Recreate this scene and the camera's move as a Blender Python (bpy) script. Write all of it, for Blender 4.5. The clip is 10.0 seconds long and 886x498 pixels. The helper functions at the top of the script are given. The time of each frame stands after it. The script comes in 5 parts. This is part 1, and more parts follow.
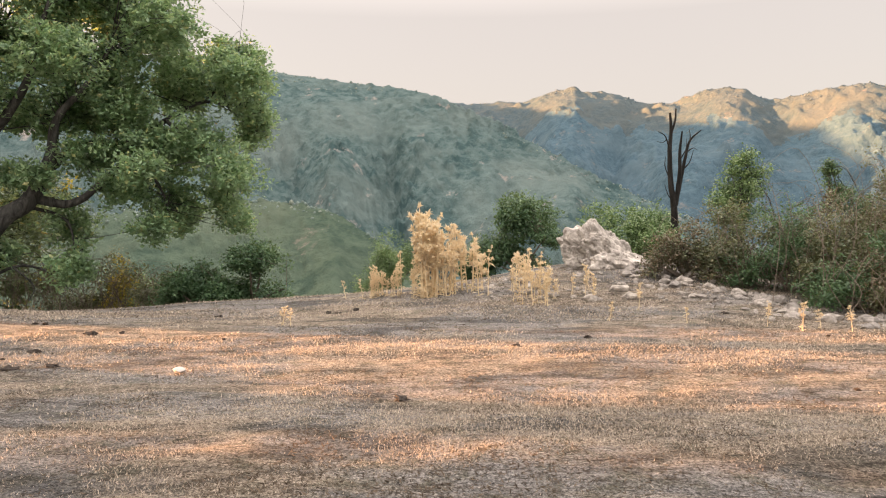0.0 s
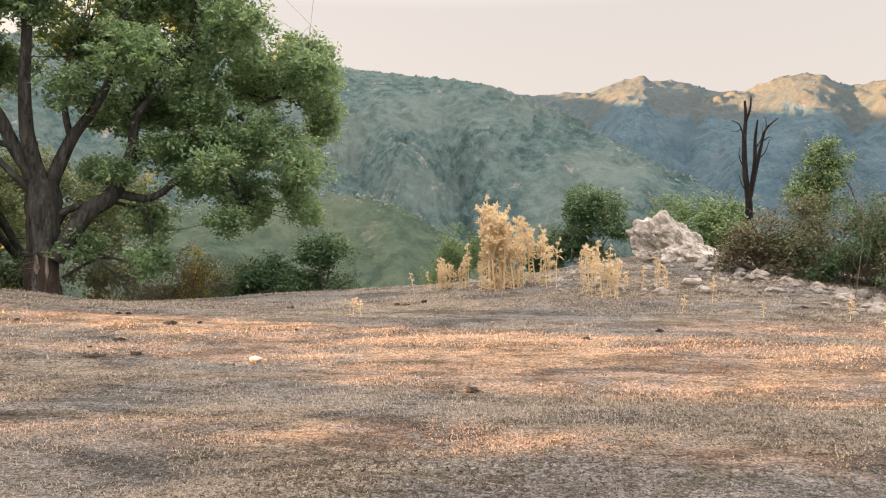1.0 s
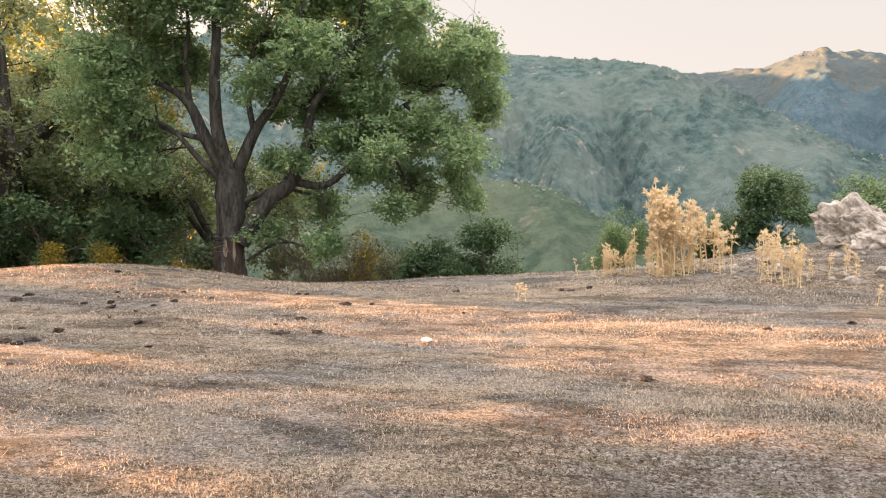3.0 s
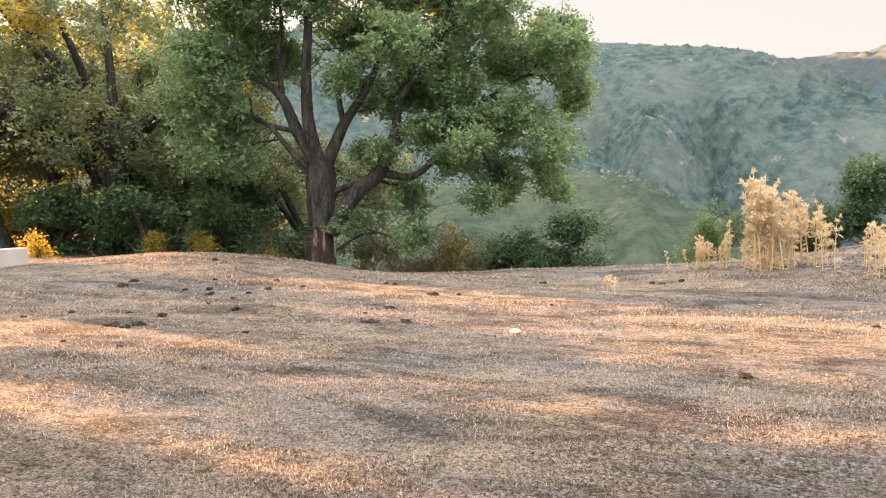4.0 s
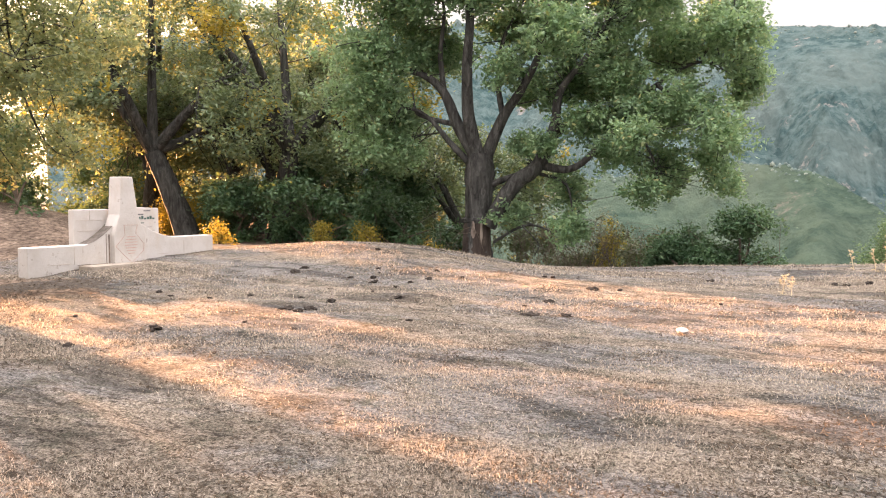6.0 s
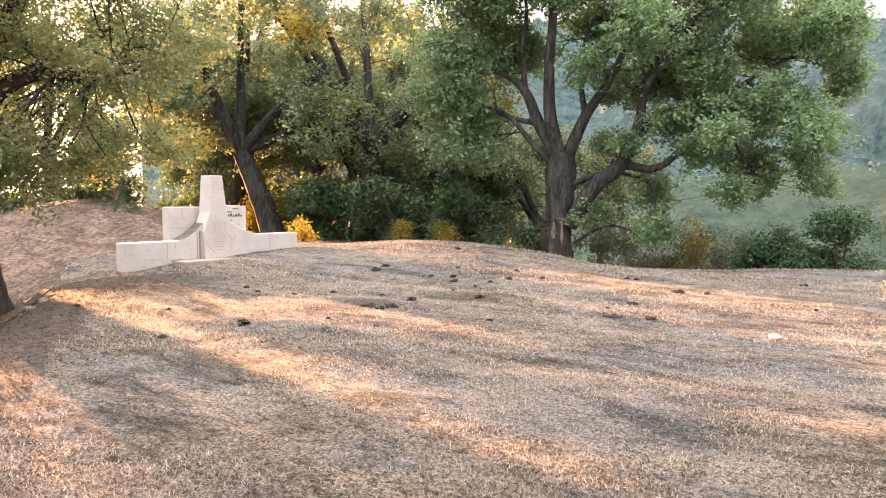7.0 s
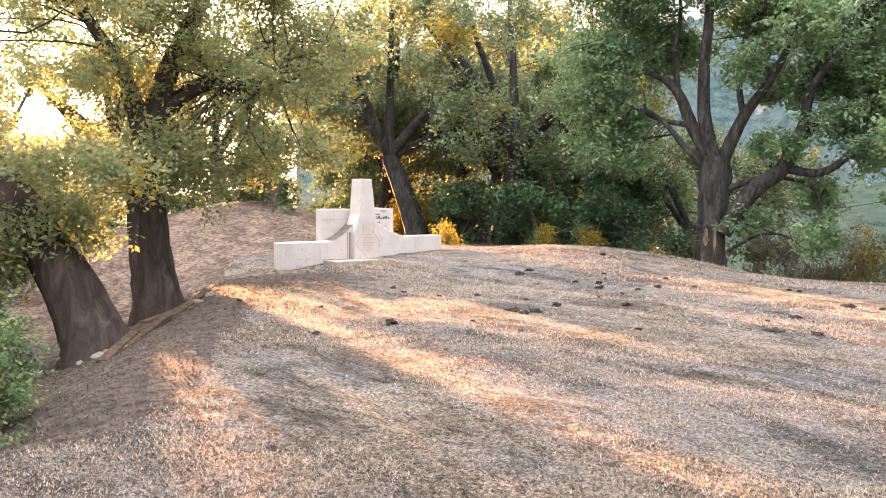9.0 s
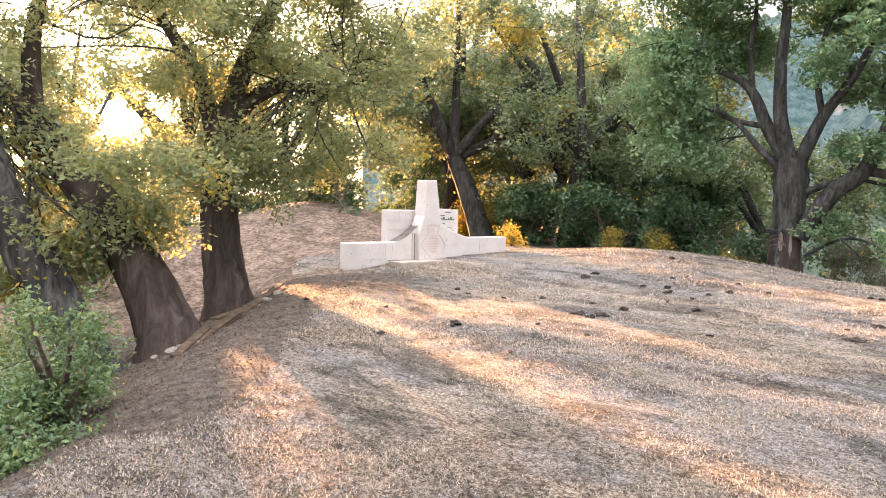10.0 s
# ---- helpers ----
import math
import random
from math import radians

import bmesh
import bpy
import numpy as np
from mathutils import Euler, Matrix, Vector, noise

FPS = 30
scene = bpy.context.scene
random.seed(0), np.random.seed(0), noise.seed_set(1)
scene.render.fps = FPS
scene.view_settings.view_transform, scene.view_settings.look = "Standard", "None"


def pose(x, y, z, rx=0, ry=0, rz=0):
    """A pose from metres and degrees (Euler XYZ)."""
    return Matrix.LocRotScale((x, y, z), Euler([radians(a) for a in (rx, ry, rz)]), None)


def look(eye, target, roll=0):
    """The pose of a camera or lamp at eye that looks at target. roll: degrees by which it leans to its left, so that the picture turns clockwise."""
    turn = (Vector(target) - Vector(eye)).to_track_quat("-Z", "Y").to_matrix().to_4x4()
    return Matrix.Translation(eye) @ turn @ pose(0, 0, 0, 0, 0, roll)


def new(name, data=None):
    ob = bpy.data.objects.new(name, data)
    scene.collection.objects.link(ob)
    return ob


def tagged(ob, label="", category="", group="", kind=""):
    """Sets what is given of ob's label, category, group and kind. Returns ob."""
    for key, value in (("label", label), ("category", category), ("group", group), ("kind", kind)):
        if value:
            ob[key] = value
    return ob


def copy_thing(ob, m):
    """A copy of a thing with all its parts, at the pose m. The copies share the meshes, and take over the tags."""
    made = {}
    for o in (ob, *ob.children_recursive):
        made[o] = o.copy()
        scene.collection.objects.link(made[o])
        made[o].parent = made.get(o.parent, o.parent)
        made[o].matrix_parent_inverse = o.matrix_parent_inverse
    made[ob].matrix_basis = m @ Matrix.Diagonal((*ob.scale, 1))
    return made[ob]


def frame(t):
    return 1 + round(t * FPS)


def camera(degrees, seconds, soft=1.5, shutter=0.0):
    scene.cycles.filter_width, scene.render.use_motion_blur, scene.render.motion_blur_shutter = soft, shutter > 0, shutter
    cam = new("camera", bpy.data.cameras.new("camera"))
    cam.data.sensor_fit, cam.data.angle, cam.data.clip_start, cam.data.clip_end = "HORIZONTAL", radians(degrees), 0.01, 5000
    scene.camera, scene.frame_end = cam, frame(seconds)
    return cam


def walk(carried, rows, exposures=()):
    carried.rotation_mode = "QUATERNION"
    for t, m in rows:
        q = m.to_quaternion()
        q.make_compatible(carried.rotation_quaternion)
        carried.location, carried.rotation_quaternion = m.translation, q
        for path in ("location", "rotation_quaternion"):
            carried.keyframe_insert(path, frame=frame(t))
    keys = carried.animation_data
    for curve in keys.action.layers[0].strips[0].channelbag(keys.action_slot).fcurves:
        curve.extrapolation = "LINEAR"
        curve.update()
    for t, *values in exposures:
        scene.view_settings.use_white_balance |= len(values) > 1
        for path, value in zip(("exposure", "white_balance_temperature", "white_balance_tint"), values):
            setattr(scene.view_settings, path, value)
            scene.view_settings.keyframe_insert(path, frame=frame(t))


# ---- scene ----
cam = camera(60.58, 10.0, soft=1.1)
PATH = [
    (0.0, look((-0.000, -0.000, 1.600), (-0.000, 9.998, 1.380), 0.03)),
    (0.5, look((-0.028, -0.005, 1.597), (-0.435, 9.983, 1.316), -0.08)),
    (1.0, look((-0.057, -0.009, 1.593), (-0.909, 9.950, 1.278), -0.11)),
    (1.5, look((-0.090, -0.014, 1.590), (-1.438, 9.889, 1.237), -0.18)),
    (2.0, look((-0.124, -0.019, 1.587), (-1.993, 9.797, 1.185), -0.23)),
    (2.5, look((-0.157, -0.024, 1.584), (-2.526, 9.681, 1.138), -0.32)),
    (4.0, look((-0.256, -0.042, 1.577), (-4.165, 9.142, 0.971), -0.32)),
    (4.5, look((-0.288, -0.049, 1.574), (-4.685, 8.908, 0.914), -0.15)),
    (5.0, look((-0.316, -0.055, 1.572), (-5.145, 8.673, 0.865), -0.08)),
    (5.5, look((-0.343, -0.060, 1.570), (-5.585, 8.427, 0.869), -0.04)),
    (7.0, look((-0.423, -0.078, 1.565), (-6.894, 7.514, 0.861), 0.35)),
    (7.5, look((-0.447, -0.083, 1.564), (-7.283, 7.181, 0.855), 0.37)),
    (8.0, look((-0.469, -0.087, 1.563), (-7.647, 6.840, 0.859), 0.37)),
    (8.5, look((-0.489, -0.090, 1.561), (-7.976, 6.505, 0.880), 0.56)),
    (9.0, look((-0.507, -0.090, 1.560), (-8.267, 6.182, 0.891), 0.76)),
    (9.5, look((-0.525, -0.091, 1.560), (-8.544, 5.847, 0.903), 0.92)),
    (10.0, look((-0.541, -0.090, 1.559), (-8.800, 5.509, 0.896), 1.11)),
]
walk(cam, PATH, [(0.0, 2.86, 7200, 15), (2.5, 2.98, 7150, 15), (5.5, 3.28, 6850, 16), (8.0, 3.41, 6550, 17), (10.0, 3.5, 6350, 16)])

# ---- world and sun ----
SUN_AZ, SUN_EL = 79.5, 5.2
world = bpy.data.worlds.new("world")
scene.world = world
world.use_nodes = True
wt = world.node_tree
sky = wt.nodes.new("ShaderNodeTexSky")
sky.sky_type, sky.sun_disc = "NISHITA", False
sky.sun_elevation, sky.sun_rotation = radians(SUN_EL), radians(-SUN_AZ)
sky.altitude, sky.air_density, sky.dust_density, sky.ozone_density = 600, 1.0, 5.0, 1.0
back = wt.nodes["Background"]
back.inputs[1].default_value = 0.014
wt.links.new(sky.outputs[0], back.inputs[0])
# the milky haze that covers the evening sky: brightest overhead, dimmer towards the horizon
veil = wt.nodes.new("ShaderNodeBackground")
veil.inputs[0].default_value = (1.0, 0.935, 0.915, 1)
way = wt.nodes.new("ShaderNodeTexCoord")
parts = wt.nodes.new("ShaderNodeSeparateXYZ")
rise = wt.nodes.new("ShaderNodeMapRange")
LOW_HAZE, HIGH_HAZE = 0.090, 0.60
rise.inputs[1].default_value, rise.inputs[2].default_value, rise.inputs[3].default_value, rise.inputs[4].default_value = 0.27, 1.0, LOW_HAZE, HIGH_HAZE
wt.links.new(way.outputs["Generated"], parts.inputs[0])
wt.links.new(parts.outputs[2], rise.inputs[0])
wt.links.new(rise.outputs[0], veil.inputs[1])
both = wt.nodes.new("ShaderNodeAddShader")
wt.links.new(back.outputs[0], both.inputs[0])
wt.links.new(veil.outputs[0], both.inputs[1])

# the bright ring of haze round the low sun
toward = (-math.sin(radians(SUN_AZ)) * math.cos(radians(SUN_EL)), math.cos(radians(SUN_AZ)) * math.cos(radians(SUN_EL)), math.sin(radians(SUN_EL)))
near_sun = wt.nodes.new("ShaderNodeVectorMath")
near_sun.operation = "DOT_PRODUCT"
near_sun.inputs[1].default_value = toward
wt.links.new(way.outputs["Generated"], near_sun.inputs[0])
above = wt.nodes.new("ShaderNodeMath")
above.operation = "MAXIMUM"
above.inputs[1].default_value = 0.0
wt.links.new(near_sun.outputs["Value"], above.inputs[0])
total = None
for sharp, force in ((1500.0, 9.0), (120.0, 0.7), (10.0, 0.22)):
    lobe = wt.nodes.new("ShaderNodeMath")
    lobe.operation = "POWER"
    lobe.inputs[1].default_value = sharp
    wt.links.new(above.outputs[0], lobe.inputs[0])
    add = wt.nodes.new("ShaderNodeMath")
    add.operation = "MULTIPLY_ADD"
    add.inputs[1].default_value, add.inputs[2].default_value = force, 0.0
    wt.links.new(lobe.outputs[0], add.inputs[0])
    if total is not None:
        wt.links.new(total, add.inputs[2])
    total = add.outputs[0]
glare = wt.nodes.new("ShaderNodeBackground")
glare.inputs[0].default_value = (1.0, 0.80, 0.52, 1)
wt.links.new(total, glare.inputs[1])
whole = wt.nodes.new("ShaderNodeAddShader")
wt.links.new(both.outputs[0], whole.inputs[0])
wt.links.new(glare.outputs[0], whole.inputs[1])
wt.links.new(whole.outputs[0], wt.nodes["World Output"].inputs[0])

sun = new("sun", bpy.data.lights.new("sun", "SUN"))
sun.data.energy, sun.data.angle, sun.data.color = 5.4, radians(0.6), (1.0, 0.48, 0.21)
sun_from = Vector((-math.sin(radians(SUN_AZ)) * math.cos(radians(SUN_EL)),
                   math.cos(radians(SUN_AZ)) * math.cos(radians(SUN_EL)), math.sin(radians(SUN_EL))))
sun.matrix_world = look(sun_from * 50, (0, 0, 0))


# ---- materials ----
def material(name, rough=0.9, spec=0.2):
    mat = bpy.data.materials.new(name)
    mat.use_nodes = True
    nt = mat.node_tree
    bsdf = nt.nodes["Principled BSDF"]
    bsdf.inputs["Roughness"].default_value = rough
    bsdf.inputs["Specular IOR Level"].default_value = spec
    return mat, nt, bsdf


def coords(nt, scale=(1, 1, 1)):
    tc = nt.nodes.new("ShaderNodeTexCoord")
    mp = nt.nodes.new("ShaderNodeMapping")
    mp.inputs["Scale"].default_value = scale
    nt.links.new(tc.outputs["Object"], mp.inputs[0])
    return mp.outputs[0]


def noise_node(nt, vec, scale, detail=5.0, rough=0.6, distortion=0.0):
    n = nt.nodes.new("ShaderNodeTexNoise")
    n.inputs["Scale"].default_value, n.inputs["Detail"].default_value = scale, detail
    n.inputs["Roughness"].default_value, n.inputs["Distortion"].default_value = rough, distortion
    nt.links.new(vec, n.inputs["Vector"])
    return n.outputs["Fac"]


def ramp(nt, fac, stops):
    r = nt.nodes.new("ShaderNodeValToRGB")
    el = r.color_ramp.elements
    while len(el) < len(stops):
        el.new(0.5)
    for e, (p, c) in zip(el, stops):
        e.position, e.color = p, (*c, 1)
    nt.links.new(fac, r.inputs[0])
    return r.outputs[0]


def mix(nt, fac, a, b, mode="MIX"):
    m = nt.nodes.new("ShaderNodeMix")
    m.data_type, m.blend_type = "RGBA", mode
    for socket, v in ((m.inputs[0], fac), (m.inputs[6], a), (m.inputs[7], b)):
        if isinstance(v, (int, float)):
            socket.default_value = v
        elif isinstance(v, tuple):
            socket.default_value = (*v, 1)
        else:
            nt.links.new(v, socket)
    return m.outputs[2]


def bump(nt, bsdf, height, strength=0.5, distance=0.02):
    b = nt.nodes.new("ShaderNodeBump")
    b.inputs["Strength"].default_value, b.inputs["Distance"].default_value = strength, distance
    nt.links.new(height, b.inputs["Height"])
    nt.links.new(b.outputs[0], bsdf.inputs["Normal"])


def leaf_material(name, stops, clear=0.28, glow=(0.26, 0.24, 0.04)):
    """Leaves: reflect and let light through, each one of its own tint."""
    mat, nt, bsdf = material(name, 0.42, 0.45)
    geo = nt.nodes.new("ShaderNodeNewGeometry")
    big = noise_node(nt, coords(nt), 1.8, 3)
    col = ramp(nt, geo.outputs["Random Per Island"], stops)
    tint = ramp(nt, big, [(0.32, (0.62, 0.68, 0.7)), (0.68, (1.35, 1.3, 1.2))])
    col = mix(nt, 1.0, col, tint, "MULTIPLY")
    nt.links.new(col, bsdf.inputs["Base Color"])
    tr = nt.nodes.new("ShaderNodeBsdfTranslucent")
    nt.links.new(mix(nt, 0.5, col, glow), tr.inputs[0])
    ms = nt.nodes.new("ShaderNodeMixShader")
    ms.inputs[0].default_value = clear
    nt.links.new(bsdf.outputs[0], ms.inputs[1])
    nt.links.new(tr.outputs[0], ms.inputs[2])
    nt.links.new(ms.outputs[0], nt.nodes["Material Output"].inputs[0])
    return mat


def ground_material():
    mat, nt, bsdf = material("dry_ground", 0.95, 0.1)
    v = coords(nt)
    flat = coords(nt, (0.55, 1.3, 1.0))
    big = noise_node(nt, flat, 0.45, 6, 0.62, 0.6)
    mid = noise_node(nt, v, 2.6, 7, 0.7, 0.4)
    fine = noise_node(nt, v, 34, 8, 0.8, 0.3)
    straw = ramp(nt, fine, [(0.40, (0.060, 0.050, 0.038)), (0.48, (0.276, 0.240, 0.196)), (0.60, (0.528, 0.476, 0.404))])
    soil = ramp(nt, fine, [(0.40, (0.064, 0.064, 0.064)), (0.49, (0.232, 0.232, 0.228)), (0.62, (0.448, 0.444, 0.436))])
    green = ramp(nt, fine, [(0.41, (0.036, 0.040, 0.029)), (0.59, (0.232, 0.228, 0.176))])
    a = mix(nt, ramp(nt, big, [(0.44, (0, 0, 0)), (0.54, (1, 1, 1))]), straw, soil)
    b = mix(nt, ramp(nt, mid, [(0.50, (0, 0, 0)), (0.64, (0.8, 0.8, 0.8))]), a, green)
    c = mix(nt, ramp(nt, noise_node(nt, flat, 9, 7, 0.72, 0.5), [(0.54, (0, 0, 0)), (0.62, (0.85, 0.85, 0.85))]), b, (0.085, 0.072, 0.058))
    worn = noise_node(nt, coords(nt, (0.5, 1.25, 1.0)), 1.15, 6, 0.66, 0.9)
    c = mix(nt, 1.0, c, ramp(nt, worn, [(0.40, (0.42, 0.43, 0.44)), (0.50, (0.78, 0.775, 0.77)), (0.62, (1.0, 0.985, 0.97))]), "MULTIPLY")
    crumbs = noise_node(nt, v, 75, 4, 0.75, 0.2)
    c = mix(nt, 1.0, c, ramp(nt, crumbs, [(0.40, (0.50, 0.49, 0.48)), (0.50, (1.0, 1.0, 1.0)), (0.62, (1.5, 1.47, 1.42))]), "MULTIPLY")
    nt.links.new(c, bsdf.inputs["Base Color"])
    bump(nt, bsdf, fine, 1.0, 0.045)
    return mat


def earth_material():
    mat, nt, bsdf = material("bare_earth", 0.95, 0.1)
    v = coords(nt)
    f = noise_node(nt, v, 9, 8, 0.7)
    col = ramp(nt, f, [(0.36, (0.070, 0.054, 0.043)), (0.5, (0.197, 0.156, 0.125)), (0.66, (0.344, 0.283, 0.234))])
    col = mix(nt, 1.0, col, ramp(nt, noise_node(nt, v, 1.1, 6, 0.65, 0.8), [(0.4, (0.6, 0.59, 0.58)), (0.6, (1.1, 1.08, 1.05))]), "MULTIPLY")
    nt.links.new(col, bsdf.inputs["Base Color"])
    bump(nt, bsdf, noise_node(nt, v, 20, 8, 0.8), 0.9, 0.06)
    return mat


def bark_material(name, dark, mid_c, light, scale=7.0):
    mat, nt, bsdf = material(name, 0.9, 0.15)
    v = coords(nt, (1, 1, 0.22))
    f = noise_node(nt, v, scale, 8, 0.7, 0.8)
    g = noise_node(nt, coords(nt), 2.0, 4)
    col = ramp(nt, f, [(0.36, dark), (0.52, mid_c), (0.72, light)])
    col = mix(nt, ramp(nt, g, [(0.45, (0, 0, 0)), (0.7, (0.6, 0.6, 0.6))]), col, mid_c)
    nt.links.new(col, bsdf.inputs["Base Color"])
    bump(nt, bsdf, f, 1.0, 0.06)
    return mat


def rock_material(name, tone=1.0):
    mat, nt, bsdf = material(name, 0.9, 0.2)
    v = coords(nt)
    f = noise_node(nt, v, 3.2, 9, 0.68, 0.7)
    lichen = noise_node(nt, v, 11, 6, 0.7)
    info = nt.nodes.new("ShaderNodeObjectInfo")
    col = ramp(nt, f, [(0.32, (0.115 * tone, 0.108 * tone, 0.10 * tone)), (0.48, (0.32 * tone, 0.31 * tone, 0.295 * tone)),
                       (0.68, (0.54 * tone, 0.525 * tone, 0.505 * tone))])
    col = mix(nt, ramp(nt, lichen, [(0.6, (0, 0, 0)), (0.72, (0.35, 0.35, 0.35))]), col, (0.40, 0.37, 0.32))
    col = mix(nt, 1.0, col, ramp(nt, info.outputs["Random"], [(0, (0.7, 0.69, 0.68)), (1, (1.12, 1.08, 1.02))]), "MULTIPLY")
    nt.links.new(col, bsdf.inputs["Base Color"])
    bump(nt, bsdf, noise_node(nt, v, 9, 9, 0.75), 1.0, 0.07)
    return mat


def hill_material(name, green_a, green_b, dry, rock):
    mat, nt, bsdf = material(name, 0.95, 0.05)
    v = coords(nt)
    f = noise_node(nt, v, 0.12, 9, 0.72)
    patches = noise_node(nt, v, 0.012, 6, 0.6, 0.5)
    outcrop = noise_node(nt, v, 0.035, 8, 0.75)
    col = ramp(nt, f, [(0.42, green_a), (0.50, tuple((p + q) / 2 for p, q in zip(green_a, green_b))), (0.60, green_b)])
    col = mix(nt, ramp(nt, patches, [(0.45, (0, 0, 0)), (0.65, (0.8, 0.8, 0.8))]), col, mix(nt, f, dry, green_b))
    col = mix(nt, ramp(nt, outcrop, [(0.60, (0, 0, 0)), (0.66, (0.9, 0.9, 0.9))]), col, rock)
    nt.links.new(col, bsdf.inputs["Base Color"])
    bump(nt, bsdf, f, 1.0, 5.0)
    return mat


def straw_material(name, a, b, c):
    mat, nt, bsdf = material(name, 0.7, 0.25)
    geo = nt.nodes.new("ShaderNodeNewGeometry")
    col = ramp(nt, geo.outputs["Random Per Island"], [(0.0, a), (0.5, b), (1.0, c)])
    n = noise_node(nt, coords(nt), 3.0, 4)
    col = mix(nt, 1.0, col, ramp(nt, n, [(0.3, (0.8, 0.78, 0.75)), (0.7, (1.1, 1.08, 1.05))]), "MULTIPLY")
    nt.links.new(col, bsdf.inputs["Base Color"])
    tr = nt.nodes.new("ShaderNodeBsdfTranslucent")
    nt.links.new(col, tr.inputs[0])
    ms = nt.nodes.new("ShaderNodeMixShader")
    ms.inputs[0].default_value = 0.42
    nt.links.new(bsdf.outputs[0], ms.inputs[1])
    nt.links.new(tr.outputs[0], ms.inputs[2])
    nt.links.new(ms.outputs[0], nt.nodes["Material Output"].inputs[0])
    return mat


def plaster_material():
    mat, nt, bsdf = material("whitewash", 0.85, 0.2)
    v = coords(nt)
    big = noise_node(nt, v, 1.6, 6, 0.65)
    streak = noise_node(nt, coords(nt, (2.5, 2.5, 0.7)), 1.5, 7, 0.75)
    chips = noise_node(nt, v, 6.5, 7, 0.7)
    col = ramp(nt, big, [(0.3, (0.52, 0.495, 0.465)), (0.6, (0.63, 0.615, 0.60))])
    col = mix(nt, ramp(nt, streak, [(0.54, (0, 0, 0)), (0.75, (0.45, 0.45, 0.45))]), col, (0.52, 0.43, 0.35))
    col = mix(nt, ramp(nt, chips, [(0.62, (0, 0, 0)), (0.66, (0.75, 0.75, 0.75))]), col, (0.36, 0.32, 0.28))
    nt.links.new(col, bsdf.inputs["Base Color"])
    bump(nt, bsdf, noise_node(nt, v, 14, 8, 0.7), 0.5, 0.02)
    return mat


def plain_material(name, colour, rough=0.85, vary=0.25, relief=0.01):
    mat, nt, bsdf = material(name, rough, 0.2)
    n = noise_node(nt, coords(nt), 8, 6, 0.7)
    lo = tuple(c * (1 - vary) for c in colour)
    hi = tuple(min(1, c * (1 + vary)) for c in colour)
    nt.links.new(ramp(nt, n, [(0.3, lo), (0.7, hi)]), bsdf.inputs["Base Color"])
    bump(nt, bsdf, noise_node(nt, coords(nt), 30, 6, 0.7), 0.5 if relief < 0.02 else 1.0, relief)
    return mat


M_GROUND = ground_material()
M_EARTH = earth_material()
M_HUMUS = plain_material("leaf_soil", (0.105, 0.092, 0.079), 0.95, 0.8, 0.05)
M_OAK_LEAF = leaf_material("oak_leaf", [(0.0, (0.113, 0.216, 0.124)), (0.5, (0.196, 0.340, 0.200)), (0.94, (0.321, 0.464, 0.292)), (1.0, (0.451, 0.432, 0.205))], 0.5, (0.392, 0.497, 0.184))
# two copies of the oak leaf with light and shade put into their colours
M_LIT_LEAF = leaf_material("lit_oak_leaf", [(0.0, (0.14, 0.20, 0.115)), (0.5, (0.22, 0.29, 0.17)), (0.88, (0.31, 0.365, 0.21)), (1.0, (0.46, 0.38, 0.13))], 0.58, (0.52, 0.50, 0.18))
M_SHADED_LEAF = leaf_material("shaded_oak_leaf", [(0.0, (0.090, 0.150, 0.085)), (0.5, (0.150, 0.225, 0.135)), (0.92, (0.215, 0.295, 0.18)), (1.0, (0.38, 0.33, 0.11))], 0.42, (0.33, 0.35, 0.11))
M_PATH_LEAF = leaf_material("path_shrub_leaf", [(0.0, (0.055, 0.115, 0.05)), (0.6, (0.10, 0.185, 0.08)), (0.95, (0.16, 0.24, 0.115)), (1.0, (0.36, 0.32, 0.08))], 0.4, (0.26, 0.30, 0.07))
M_DARK_LEAF = leaf_material("dark_leaf", [(0.0, (0.045, 0.105, 0.055)), (0.6, (0.075, 0.165, 0.085)), (1.0, (0.125, 0.215, 0.115))], 0.35, (0.20, 0.24, 0.06))
M_LIGHT_LEAF = leaf_material("light_leaf", [(0.0, (0.10, 0.18, 0.07)), (0.6, (0.155, 0.25, 0.105)), (1.0, (0.22, 0.30, 0.135))], 0.25, (0.10, 0.18, 0.06))
M_GREY_LEAF = leaf_material("grey_leaf", [(0.0, (0.072, 0.098, 0.058)), (0.6, (0.119, 0.145, 0.089)), (1.0, (0.178, 0.187, 0.115))], 0.3)
M_BROWN_LEAF = leaf_material("brown_leaf", [(0.0, (0.111, 0.089, 0.060)), (0.45, (0.170, 0.136, 0.093)), (0.55, (0.076, 0.106, 0.051)), (0.8, (0.102, 0.132, 0.064)), (1.0, (0.246, 0.196, 0.132))], 0.2, (0.255, 0.170, 0.068))
M_YELLOW_LEAF = leaf_material("yellow_leaf", [(0.0, (0.20, 0.20, 0.06)), (0.35, (0.34, 0.28, 0.05)), (0.8, (0.44, 0.34, 0.06)), (1.0, (0.12, 0.15, 0.05))], 0.45, (0.52, 0.42, 0.06))
M_BARK = bark_material("oak_bark", (0.020, 0.0205, 0.020), (0.064, 0.066, 0.063), (0.16, 0.162, 0.155))
M_STRIPPED = bark_material("stripped_cork_bark", (0.024, 0.020, 0.018), (0.062, 0.050, 0.043), (0.125, 0.105, 0.09), 5.0)
M_SCAR = bark_material("pale_wood_scar", (0.10, 0.08, 0.065), (0.30, 0.255, 0.22), (0.46, 0.41, 0.36), 9.0)
